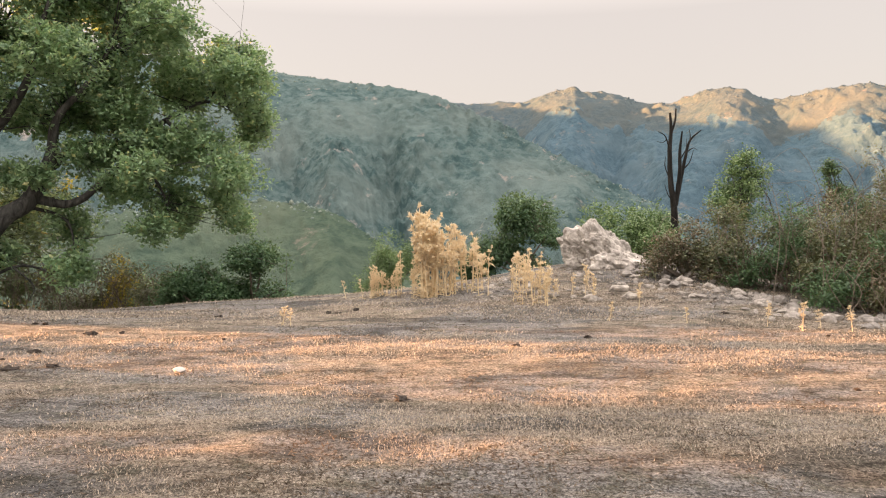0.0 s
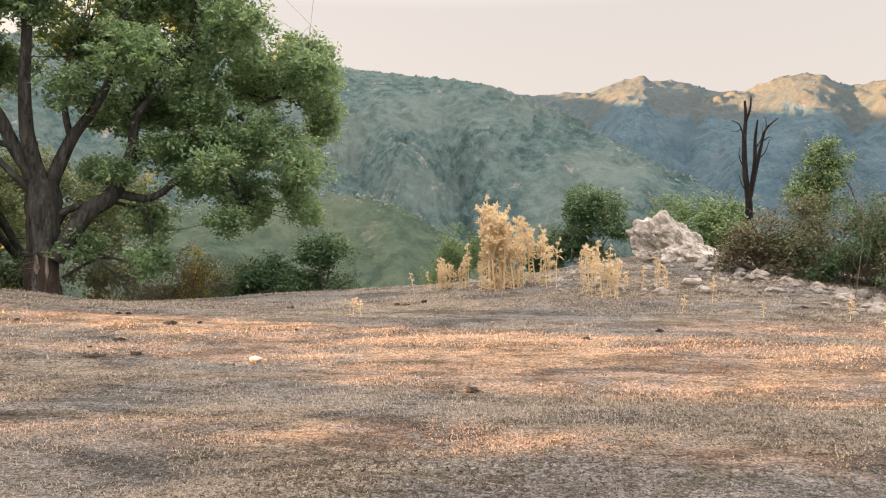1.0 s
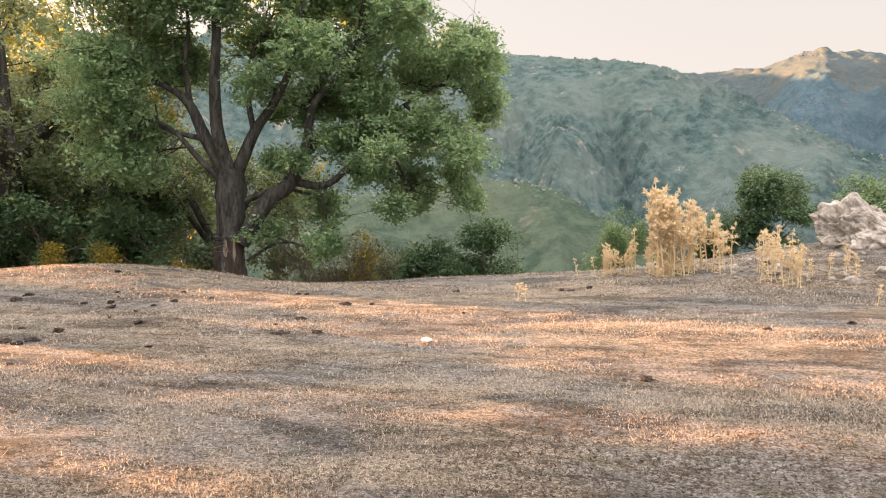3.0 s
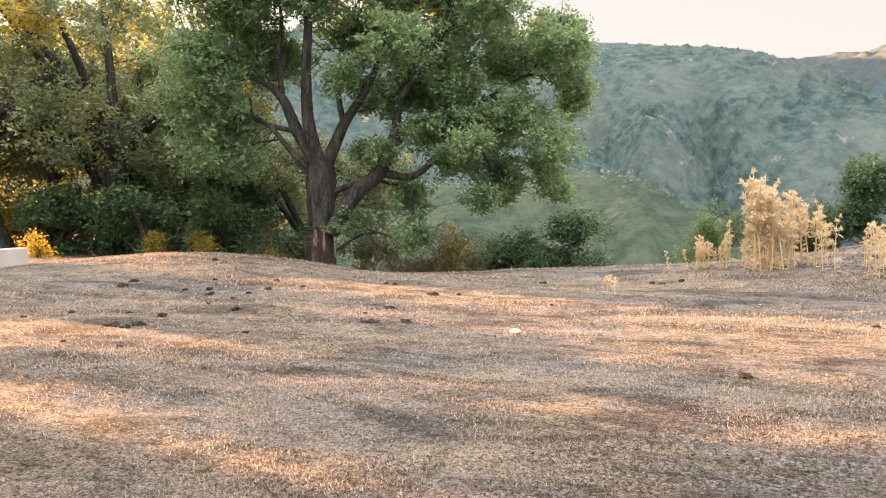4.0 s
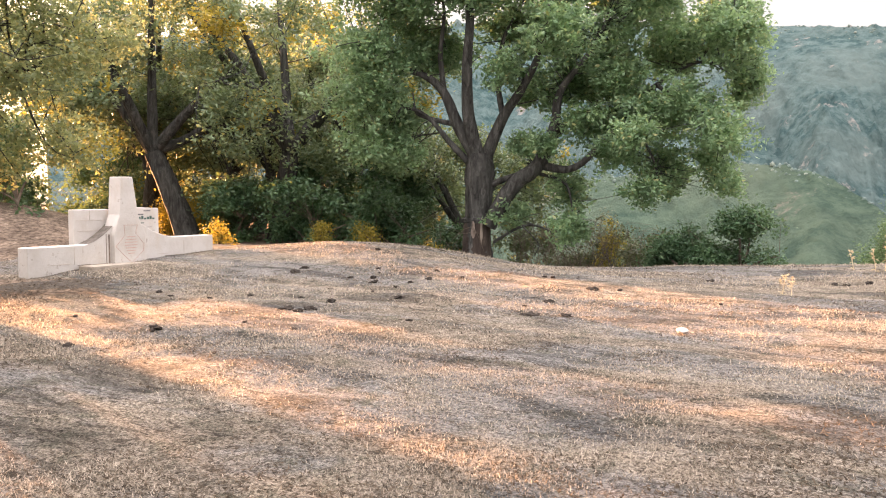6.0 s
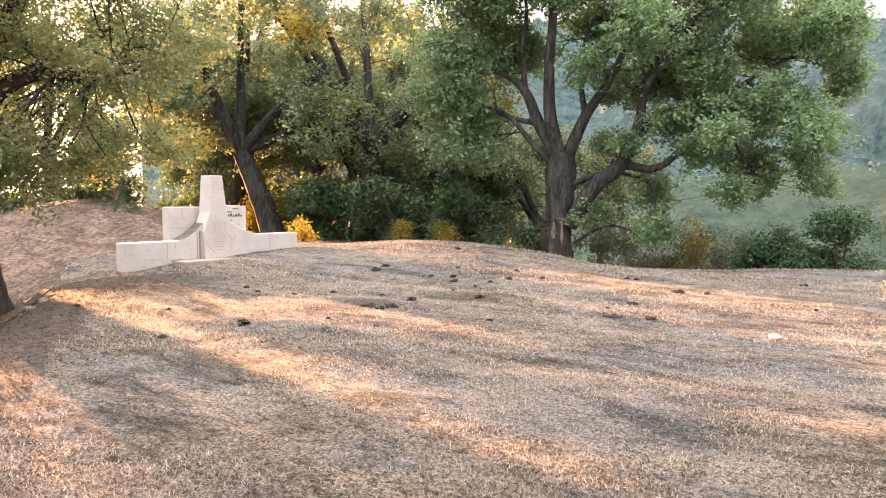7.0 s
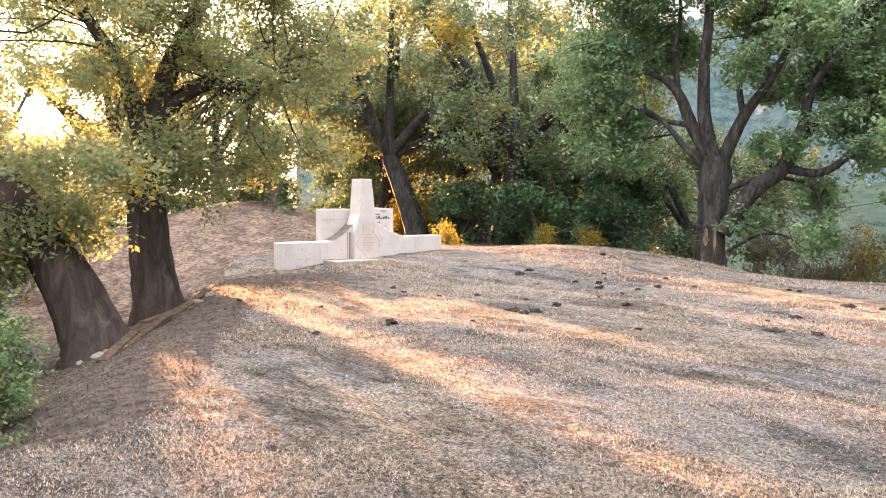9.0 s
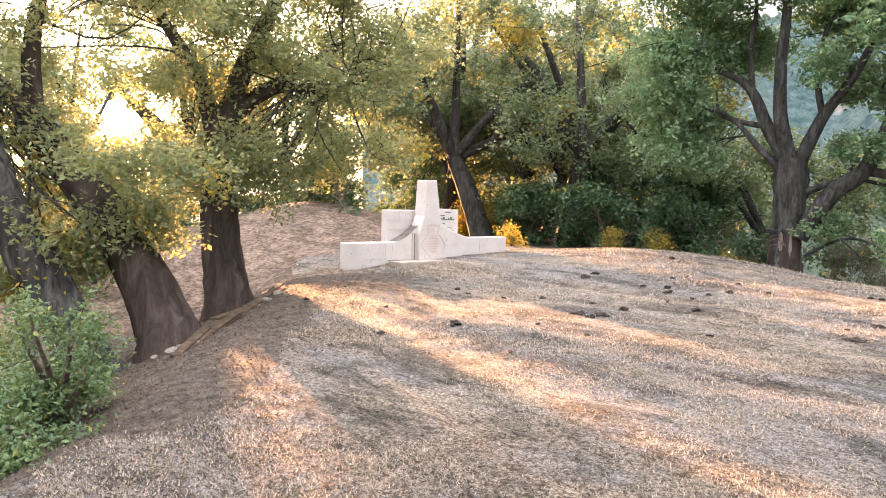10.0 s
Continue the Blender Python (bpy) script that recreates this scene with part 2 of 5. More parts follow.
M_TWIG = bark_material("grey_twig", (0.08, 0.065, 0.052), (0.19, 0.16, 0.13), (0.30, 0.26, 0.22), 12.0)
M_DEADWOOD = bark_material("charred_wood", (0.008, 0.008, 0.008), (0.02, 0.02, 0.019), (0.045, 0.043, 0.042), 6.0)
M_ROCK = rock_material("limestone", 1.5)
M_STONE = rock_material("field_stone", 1.1)
# bluish distance haze is put into the base colours of the mountain slopes
M_HAZED_HILL = hill_material("scrub_hillside", (0.049, 0.096, 0.100), (0.120, 0.180, 0.179), (0.193, 0.235, 0.218), (0.320, 0.301, 0.282))
M_SPUR = hill_material("grassy_scrub_hillside", (0.053, 0.092, 0.071), (0.102, 0.151, 0.111), (0.157, 0.189, 0.143), (0.230, 0.212, 0.183))
M_HAZED_FAR = hill_material("hazed_far_hillside", (0.054, 0.101, 0.133), (0.079, 0.135, 0.169), (0.104, 0.149, 0.171), (0.153, 0.162, 0.162))
# low sun on the far crest is put into this warmer colour
M_SUN_CREST = hill_material("sun_tinted_crest", (0.056, 0.090, 0.108), (0.086, 0.114, 0.122), (0.112, 0.124, 0.116), (0.15, 0.145, 0.135))
# crest scrub and pines carry the same blue haze in their colour
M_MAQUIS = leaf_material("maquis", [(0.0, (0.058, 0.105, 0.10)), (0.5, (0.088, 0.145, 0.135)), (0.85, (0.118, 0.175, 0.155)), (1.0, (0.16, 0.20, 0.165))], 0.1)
M_HAZED_PINES = leaf_material("hazed_far_pinewood", [(0.0, (0.045, 0.085, 0.125)), (0.5, (0.064, 0.112, 0.15)), (1.0, (0.09, 0.13, 0.15))], 0.1)
M_STRAW = straw_material("straw", (0.217, 0.192, 0.157), (0.414, 0.365, 0.305), (0.631, 0.569, 0.487))
M_THISTLE = straw_material("dry_thistle", (0.80, 0.66, 0.44), (0.86, 0.75, 0.54), (0.90, 0.82, 0.65))
M_LITTER = straw_material("dead_leaf_litter", (0.05, 0.04, 0.03), (0.10, 0.08, 0.06), (0.20, 0.16, 0.12))
M_WHITE = plaster_material()
M_INK = plain_material("dark_paint", (0.10, 0.10, 0.12))
M_GREEN_INK = plain_material("green_paint", (0.07, 0.13, 0.12))
M_RED_INK = plain_material("faded_red_paint", (0.55, 0.36, 0.31))
M_CONCRETE = plain_material("concrete", (0.40, 0.36, 0.31))
M_CRACK = plain_material("dirt_filled_crack", (0.22, 0.18, 0.15), 0.9, 0.5)
M_FAINT = plain_material("stained_joint", (0.50, 0.45, 0.40), 0.9, 0.3)
M_COPING = plain_material("weathered_mortar", (0.16, 0.145, 0.13), 0.95, 0.5)
M_DUNG = plain_material("dried_dung", (0.042, 0.036, 0.031), 0.95, 0.5)
M_PLANK = bark_material("weathered_plank", (0.036, 0.027, 0.021), (0.102, 0.075, 0.054), (0.180, 0.144, 0.108), 10.0)
M_PALE = plain_material("pale_stone", (0.52, 0.48, 0.45), 0.8, 0.12)


# ---- building helpers ----
def sheet(name, verts, faces, smooth=True):
    """A mesh from arrays of vertices and of faces with equal corners."""
    verts, faces = np.asarray(verts, np.float32), np.asarray(faces, np.int32)
    me = bpy.data.meshes.new(name)
    me.vertices.add(len(verts))
    me.vertices.foreach_set("co", verts.ravel())
    n, k = faces.shape
    me.loops.add(n * k)
    me.loops.foreach_set("vertex_index", faces.ravel())
    me.polygons.add(n)
    me.polygons.foreach_set("loop_start", np.arange(0, n * k, k, dtype=np.int32))
    me.polygons.foreach_set("use_smooth", np.full(n, smooth))
    me.update(calc_edges=True)
    return me


def part(name, me, mat, parent=None, label=""):
    """Links a mesh (or bmesh) as one object under a thing or a part."""
    if isinstance(me, bmesh.types.BMesh):
        bm, me = me, bpy.data.meshes.new(name)
        bm.to_mesh(me)
        bm.free()
    if mat and not me.materials:
        me.materials.append(mat)
    ob = new(name, me)
    ob.parent = parent
    return tagged(ob, label)


def thing(name, at, label, category, group=""):
    ob = new(name)
    ob.location = at
    return tagged(ob, label, category, group)


class Soup:
    """Collects pieces of geometry with faces of equal corners."""

    def __init__(self):
        self.v, self.f, self.n = [], [], 0

    def add(self, v, f):
        v, f = np.asarray(v, float), np.asarray(f, int)
        self.v.append(v), self.f.append(f + self.n)
        self.n += len(v)

    def mesh(self, name, smooth=True):
        return sheet(name, np.concatenate(self.v), np.concatenate(self.f), smooth)


def curve_points(pts, steps):
    """A smooth line through points of any width (Catmull-Rom)."""
    p = np.asarray(pts, float)
    p = np.vstack([2 * p[0] - p[1], p, 2 * p[-1] - p[-2]])
    out = []
    for i in range(1, len(p) - 2):
        t = np.linspace(0, 1, steps, endpoint=False)[:, None]
        a, b, c, d = p[i - 1], p[i], p[i + 1], p[i + 2]
        out.append(0.5 * (2 * b + (c - a) * t + (2 * a - 5 * b + 4 * c - d) * t ** 2 + (3 * b - a - 3 * c + d) * t ** 3))
    return np.vstack(out + [p[-2:-1]])


def tube(pts, sides=8, steps=5, rough=0.0, rng=None):
    """A limb: rows of x, y, z, radius."""
    c = curve_points(pts, steps)
    xyz, r = c[:, :3], np.maximum(c[:, 3], 0.002)
    d = np.gradient(xyz, axis=0)
    d /= np.linalg.norm(d, axis=1)[:, None] + 1e-9
    ref = np.where(np.abs(d[:, 2:3]) > 0.9, [[1.0, 0, 0]], [[0, 0, 1.0]])
    a = np.cross(d, ref)
    for i in range(1, len(a)):
        a[i] = a[i - 1] - d[i] * (a[i - 1] @ d[i])
    a /= np.linalg.norm(a, axis=1)[:, None] + 1e-9
    b = np.cross(d, a)
    th = np.linspace(0, 2 * np.pi, sides, endpoint=False)
    rr = r[:, None] * np.ones((1, sides))
    if rough and rng is not None:
        ridge = 1 + rough * np.sin(th * 3 + rng.random() * 6)[None, :] + rough * 0.8 * np.sin(th * 5 + rng.random() * 6)[None, :]
        rr = rr * ridge * (1 + rough * rng.normal(0, 0.5, rr.shape))
    v = xyz[:, None, :] + rr[:, :, None] * (np.cos(th)[None, :, None] * a[:, None, :] + np.sin(th)[None, :, None] * b[:, None, :])
    n = len(xyz)
    i, j = np.meshgrid(np.arange(n - 1), np.arange(sides), indexing="ij")
    k = (j + 1) % sides
    f = np.stack([i * sides + j, i * sides + k, (i + 1) * sides + k, (i + 1) * sides + j], -1).reshape(-1, 4)
    return v.reshape(-1, 3), f


def leaves(centres, spread, count, size, rng, droop=0.0, up=1.7, at=None):
    """Folded leaves in clumps, facing outwards from them: two triangles each."""
    n = len(centres) * count
    out = rng.normal(0, 1, (n, 3))
    out /= np.linalg.norm(out, axis=1)[:, None]
    c = np.repeat(centres, count, axis=0) + out * spread * np.abs(rng.normal(1.15, 0.6, (n, 1))) * np.array([1, 1, 0.75])
    if at is not None:
        keep = shaded(c + np.asarray(at))
        c, out = c[keep], out[keep]
        n = len(c)
    axis = rng.normal(0, 1, (n, 3))
    axis[:, 2] = axis[:, 2] * 0.7 - droop
    axis /= np.linalg.norm(axis, axis=1)[:, None]
    nor = rng.normal(0, 0.55, (n, 3)) + out * 1.1 + np.array([0, 0, up * 0.55])
    side = np.cross(axis, nor)
    side /= np.linalg.norm(side, axis=1)[:, None] + 1e-9
    nor = np.cross(side, axis)
    L = size * rng.uniform(0.6, 1.25, (n, 1))
    W = L * rng.uniform(0.42, 0.62, (n, 1))
    base, tip = c, c + axis * L
    mid = c + axis * L * 0.5 - nor * W * 0.18
    v = np.stack([base, mid + side * W / 2, tip, mid - side * W / 2], 1).reshape(-1, 3)
    q = np.arange(n)[:, None] * 4
    f = np.concatenate([q + [0, 1, 2], q + [0, 2, 3]])
    return v, f


# openings in the foliage through which the low sun reaches the knoll: how far along the beam it lands,
# and the bounds across the beam of the wide patch; then the middle of the narrow strip below it
LANDING = [-13.5, -12.0, -9.8, -8.0, -6.0, -4.5, -2.4, 1.9, 7.0]
NEAR_BOUND = [2.0, 2.1, 2.4, 3.6, 5.1, 5.7, 6.7, 7.15, 7.3]
FAR_BOUND = [3.0, 4.7, 5.6, 6.5, 7.9, 8.9, 10.8, 12.2, 13.5]


def shaded(p):
    """Whether leaves at these places may stand in the sun's way."""
    p = np.asarray(p)
    land = p[:, 0] + p[:, 2] / math.tan(radians(SUN_EL))
    across = 0.182 * p[:, 0] + 0.983 * p[:, 1] + 0.12 * np.sin(land * 1.1) + 0.08 * np.sin(land * 2.7 + 1)
    wide = (across > np.interp(land, LANDING, NEAR_BOUND) - 0.1) & (across < np.interp(land, LANDING, FAR_BOUND) + 0.1) & (land > -13.8) & (land < 9)
    strip = (np.abs(across - np.interp(land, [-8.5, -6, -4, -2.6, 0, 2], [2.2, 2.8, 3.7, 4.7, 5.4, 5.7])) < 0.46) & (land > -9) & (land < 2.6)
    rag = 0.22 * np.sin(land * 3.1) + 0.15 * np.sin(land * 7.3)
    # the lowest beam is broken up by single leaves and frays at its sides
    stray = np.abs(np.sin(p @ np.array([12.9, 78.2, 37.7])) * 437.5) % 1.0
    fray = rag + 0.45 * (stray - 0.5)
    close = (across > 0.85 + fray) & (across < np.interp(land, [-8, -6.5, -5.7, -4.6], [1.4, 1.8, 2.05, 2.25]) - fray) & (land > -8.0) & (land < -3.6) & (stray < 0.8)
    # the gap in which the sun itself shows
    q = p - np.array([-0.5, 0.0, 1.56])
    q = q / np.linalg.norm(q, axis=1)[:, None]
    gap = q @ np.array(sun_from) > np.cos(np.radians(1.0 + 2.2 * stray ** 2 + 0.5 * np.sin(p[:, 1] * 9 + p[:, 2] * 7)))
    return ~((wide | strip | close | gap) & (p[:, 0] < -8))


def beside_sun(*points):
    """Whether a twig through these places stays clear of the gap in which the sun shows."""
    q = np.asarray(points) - np.array([-0.5, 0.0, 1.56])
    q = q / np.linalg.norm(q, axis=1)[:, None]
    return (q @ np.array(sun_from)).max() < math.cos(radians(4.5))


def clump_centres(lobes, rng, hollow=2.0, gap=0.0, at=None):
    """Clump places in ellipsoids, more of them towards the outside, with uneven outlines."""
    out = []
    for (c, r, n) in lobes:
        d = rng.normal(0, 1, (n * 2, 3))
        d /= np.linalg.norm(d, axis=1)[:, None]
        rad = rng.random((n * 2, 1)) ** (1 / hollow) * rng.uniform(0.62, 1.28, (n * 2, 1))
        p = np.asarray(c) + d * rad * np.asarray(r)
        keep = np.array([noise.noise(Vector(q) * 0.9) > gap - 0.25 for q in p])
        if at is not None:
            keep &= shaded(p + np.asarray(at))
        out.append(p[keep][:n])
    return out


def tree(name, at, trunk, limbs, lobes, label, category="tree", leaf=0.075, per=46, spread=0.2, mat=None, twig=None,
         bark=None, seed=1, hollow=2.0, gap=0.0, droop=0.1, trunk_sides=14, group="", backlit=2.0):
    """A tapered trunk, its limbs, twigs and a crown of many small leaves in clumps."""
    rng = np.random.default_rng(seed)
    root = thing(name, at, label, category, group)
    bark = bark or M_BARK
    if trunk is not None:
        v, f = tube(trunk, trunk_sides, 7, 0.05, rng)
        part("trunk", sheet("trunk", v, f), bark, root)
    nodes = []
    for pts in limbs:
        v, f = tube(pts, 9, 6, 0.06, rng)
        part("limb", sheet("limb", v, f), bark, root)
        c = curve_points(pts, 5)
        nodes.append(c[min(7, len(c) // 2):, :4])
    if not nodes:
        base = trunk if trunk is not None else [(0, 0, 0, 0.05), (0, 0, 0.1, 0.04)]
        nodes.append(np.asarray(base, float))
    nodes = np.vstack(nodes)
    nodes = np.vstack([nodes] * (1 + 5 // len(nodes)))
    twigs, centres = Soup(), clump_centres(lobes, rng, hollow, gap, at)
    for (c, r, n), cl in zip(lobes, centres):
        if not len(cl):
            continue
        k = max(2, min(9, len(cl) // 12))
        subs = cl[rng.choice(len(cl), min(k, len(cl)), replace=False)] * 0.75 + np.asarray(c) * 0.25
        for s in subs:
            score = np.linalg.norm(nodes[:, :3] - s, axis=1) + 0.7 * np.maximum(0, nodes[:, 2] - s[2])
            o = nodes[np.argsort(score)[int(rng.integers(0, 5))]]
            m = (o[:3] + s) / 2 + rng.normal(0, 0.2, 3) * np.linalg.norm(s - o[:3]) * 0.8 + [0, 0, 0.08]
            r0 = min(o[3] * 0.5, 0.008 + 0.005 * np.linalg.norm(s - o[:3]))
            if beside_sun(o[:3] + at, m + at, s + at, (m + s) / 2 + at, (m + o[:3]) / 2 + at):
                twigs.add(*tube([(*o[:3], r0), (*m, r0 * 0.75), (*s, r0 * 0.4)], 4, 3))
        for q in cl[::9]:
            s = subs[np.argmin(np.linalg.norm(subs - q, axis=1))]
            m = (s + q) / 2 + rng.normal(0, 0.08, 3)
            if beside_sun(s + at, m + at, q + at):
                twigs.add(*tube([(*s, 0.012), (*m, 0.009), (*q, 0.004)], 3, 2))
    if twigs.n:
        tagged(part("twig_mass", twigs.mesh("twig_mass"), twig or M_BARK, root), kind="stuff")
    centres = np.vstack(centres)
    # backlight put into the colour: noise picks the clumps that become yellow
    sun_yellow = np.array([noise.noise((Vector(q) + Vector(at)) * 0.55) > backlit for q in centres])
    v, f = leaves(centres[~sun_yellow], spread, per, leaf, rng, droop, at=at)
    part("crown", sheet("crown", v, f, False), mat or M_OAK_LEAF, root)
    if sun_yellow.sum() > 4:
        v, f = leaves(centres[sun_yellow], spread, per, leaf, rng, droop, at=at)
        part("yellowing_leaves", sheet("yellowing_leaves", v, f, False), M_YELLOW_LEAF, root, "leaves coloured yellow to stand for sun behind them")
    return root


# ---- ground ----
def smooth(a, b, x):
    t = np.clip((x - a) / (b - a), 0, 1)
    return t * t * (3 - 2 * t)


def blob(x, y, cx, cy, rx, ry):
    return np.exp(-(((x - cx) / rx) ** 2 + ((y - cy) / ry) ** 2))


def waves(x, y, scale, seed):
    """Soft uneven relief without a repeat that shows."""
    rng = np.random.default_rng(seed)
    z = 0
    for i in range(14):
        a, k = rng.random() * 6.283, scale * 1.45 ** (i * 0.5)
        z = z + np.sin((x * np.cos(a) + y * np.sin(a)) * k + rng.random() * 6.283) / 1.3 ** i
    return z / 4


def ground_z(x, y):
    """Height of the knoll: level, with a hump, a stony rise, a bank down to the trunks and a steep fall behind."""
    x, y = np.asarray(x, float), np.asarray(y, float)
    d = np.hypot(x, y)
    az = np.degrees(np.arctan2(-x, y))
    z = 0.05 * waves(x, y, 0.5, 3)
    z = z + 0.42 * blob(x, y, -13.2, 14.2, 4.0, 3.2) + 0.85 * blob(x, y, 5.0, 20.5, 4.2, 4.5) + 0.2 * blob(x, y, 0.0, 17.0, 3.0, 2.5)
    z = z - 0.12 * blob(x, y, -8.5, 16.5, 2.5, 2.5) - 0.13 * blob(x, y, -15.6, 7.3, 1.6, 1.3)
    # the bank beside the camera: rim line, falling away behind it
    s = -0.52 * (x + 10.2) - 0.855 * (y - 3.2)
    z = z - 1.15 * smooth(-0.8, 3.0, s) * smooth(24, 16, d) * smooth(-1.5, -4.5, x)
    # earth mound behind the monument
    z = z + 1.35 * blob(x, y, -24.5, 11.0, 5.0, 3.2) * smooth(15, 20, d) + 0.3 * blob(x, y, -26, 6.0, 5, 4)
    # the fall to the valley
    edge = np.interp(az, [-180, -60, -32, -20, 0, 12, 30, 36, 40, 46, 50, 62, 75, 100, 180], [60, 60, 26, 26, 19.5, 18.0, 17.5, 19, 27, 46, 58, 60, 60, 60, 60])
    over = np.maximum(0, d - edge)
    z = z - np.minimum(55, 0.012 * over ** 2 * 4 / (1 + 0.1 * over))
    return z


def polar(rings, angles, height):
    r, a = np.meshgrid(rings, np.radians(angles), indexing="ij")
    x, y = -np.sin(a) * r, np.cos(a) * r
    v = np.stack([x, y, height(x, y)], -1).reshape(-1, 3)
    m = len(angles)
    i, j = np.meshgrid(np.arange(len(rings) - 1), np.arange(m - 1), indexing="ij")
    f = np.stack([i * m + j, i * m + j + 1, (i + 1) * m + j + 1, (i + 1) * m + j], -1).reshape(-1, 4)
    return v, f[:, ::-1]


def fine_z(x, y):
    near = smooth(30, 8, np.hypot(x, y))
    return ground_z(x, y) + near * (0.03 * waves(x, y * 1.7, 2.4, 7) + 0.018 * waves(x, y, 6.0, 8) + 0.007 * waves(x, y, 17.0, 9))


rings = np.concatenate([[0.0, 0.6, 1.2], np.geomspace(1.8, 40, 230), np.geomspace(41, 4500, 50)])
angles = np.concatenate([np.arange(-180, -42, 6), np.arange(-42, 100, 0.42), np.arange(100, 181, 5)])
angles[-1] = 180
v, f = polar(rings, angles, fine_z)
ground = tagged(part("ground", sheet("ground", v, f), M_GROUND), "dry grazed hilltop ground with straw and bare soil", "ground", kind="structure")


def bare(x, y):
    """Where the soil lies open: the mound, the foot of the oaks and the strip before the monument."""
    s = -0.52 * (x + 10.2) - 0.855 * (y - 3.2)
    e = np.maximum(smooth(-17.0, -19.0, x), 0.85 * smooth(-0.35, 0.9, s) * smooth(-6, -8.5, x))
    e = np.maximum(e, 1.25 * blob(x, y, -14.3, 6.9, 2.0, 1.35))
    return e + 0.35 * waves(x, y, 1.7, 71) + 0.2 * waves(x, y, 6.0, 72)


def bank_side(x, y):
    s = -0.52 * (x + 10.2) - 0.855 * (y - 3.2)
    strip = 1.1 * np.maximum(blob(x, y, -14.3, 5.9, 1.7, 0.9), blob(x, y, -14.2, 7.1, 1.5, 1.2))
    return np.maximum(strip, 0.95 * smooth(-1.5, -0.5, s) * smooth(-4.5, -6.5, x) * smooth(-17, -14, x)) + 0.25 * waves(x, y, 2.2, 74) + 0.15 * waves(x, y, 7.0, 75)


ground.data.materials.append(M_EARTH)
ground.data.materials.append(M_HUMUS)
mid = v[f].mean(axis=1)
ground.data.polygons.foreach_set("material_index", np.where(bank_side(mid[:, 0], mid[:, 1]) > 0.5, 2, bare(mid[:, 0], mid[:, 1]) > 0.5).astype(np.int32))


def straw_cover():
    """Short dead grass lying on the knoll, densest near the path."""
    rng = np.random.default_rng(5)
    n = 900000
    d = 2.0 * (19.5 / 2.0) ** (rng.random(n) ** 0.75)
    a = np.radians(rng.uniform(-36, 86, n))
    x, y = -np.sin(a) * d, np.cos(a) * d
    dens = waves(x * 0.8, y * 1.6, 0.9, 21) + 0.6 * waves(x, y, 3.0, 22)
    keep = (dens + rng.normal(0, 0.22, n) > 0.17) & (np.maximum(bare(x, y), bank_side(x, y)) + rng.normal(0, 0.15, n) < 0.5)
    x, y, d = x[keep], y[keep], d[keep]
    n = len(x)
    p = np.stack([x, y, fine_z(x, y) - 0.004], -1)
    th, lift = rng.uniform(0, 6.283, n), np.abs(rng.normal(0.32, 0.38, n))
    L = rng.uniform(0.006, 0.022, n) * (1 + 0.13 * d)
    W = rng.uniform(0.0010, 0.0023, n) * (1 + 0.28 * d)
    dirn = np.stack([np.cos(th) * np.cos(lift), np.sin(th) * np.cos(lift), np.sin(lift)], -1)
    side = np.stack([-np.sin(th), np.cos(th), rng.uniform(-0.4, 0.4, n)], -1) * W[:, None]
    v = np.stack([p - side, p + side, p + dirn * L[:, None] + [0, 0, 0.006]], 1).reshape(-1, 3)
    ob = part("dry_grass", sheet("dry_grass", v, np.arange(3 * n).reshape(-1, 3), False), M_STRAW)
    tagged(ob, "short dead straw-coloured grass lying on the ground", "grass", kind="stuff")


straw_cover()


def litter():
    """Dark crumbs of leaf, bark and dung among the straw."""
    rng = np.random.default_rng(6)
    n = 170000
    d = 2.0 * (20.0 / 2.0) ** (rng.random(n) ** 0.7)
    a = np.radians(rng.uniform(-36, 88, n))
    x, y = -np.sin(a) * d, np.cos(a) * d
    dens = waves(x * 0.7, y * 1.7, 1.3, 33) + 0.7 * waves(x, y, 4.0, 34)
    keep = dens + 1.2 * smooth(-2.0, -0.5, -0.52 * (x + 10.2) - 0.855 * (y - 3.2)) + 1.3 * blob(x, y, -14.3, 6.8, 1.8, 1.4) + 0.9 * blob(x, y, 3.6, 15.6, 3.2, 2.6) + rng.normal(0, 0.25, n) > 0.22
    x, y, d = x[keep], y[keep], d[keep]
    n = len(x)
    p = np.stack([x, y, fine_z(x, y) + 0.006], -1)
    s = (rng.uniform(0.004, 0.015, n) * (1 + 0.11 * d))[:, None]
    th = rng.uniform(0, 6.283, n)
    u = np.stack([np.cos(th), np.sin(th), rng.normal(0, 0.35, n)], -1) * s
    w = np.stack([-np.sin(th), np.cos(th), rng.normal(0, 0.35, n)], -1) * s * 0.5
    v = np.stack([p - u, p + w, p + u + [0, 0, 0.008]], 1).reshape(-1, 3)
    ob = part("leaf_litter", sheet("leaf_litter", v, np.arange(3 * n).reshape(-1, 3), False), M_LITTER)
    tagged(ob, "dark crumbs of dead leaves and dung on the ground", "litter", kind="stuff")


litter()


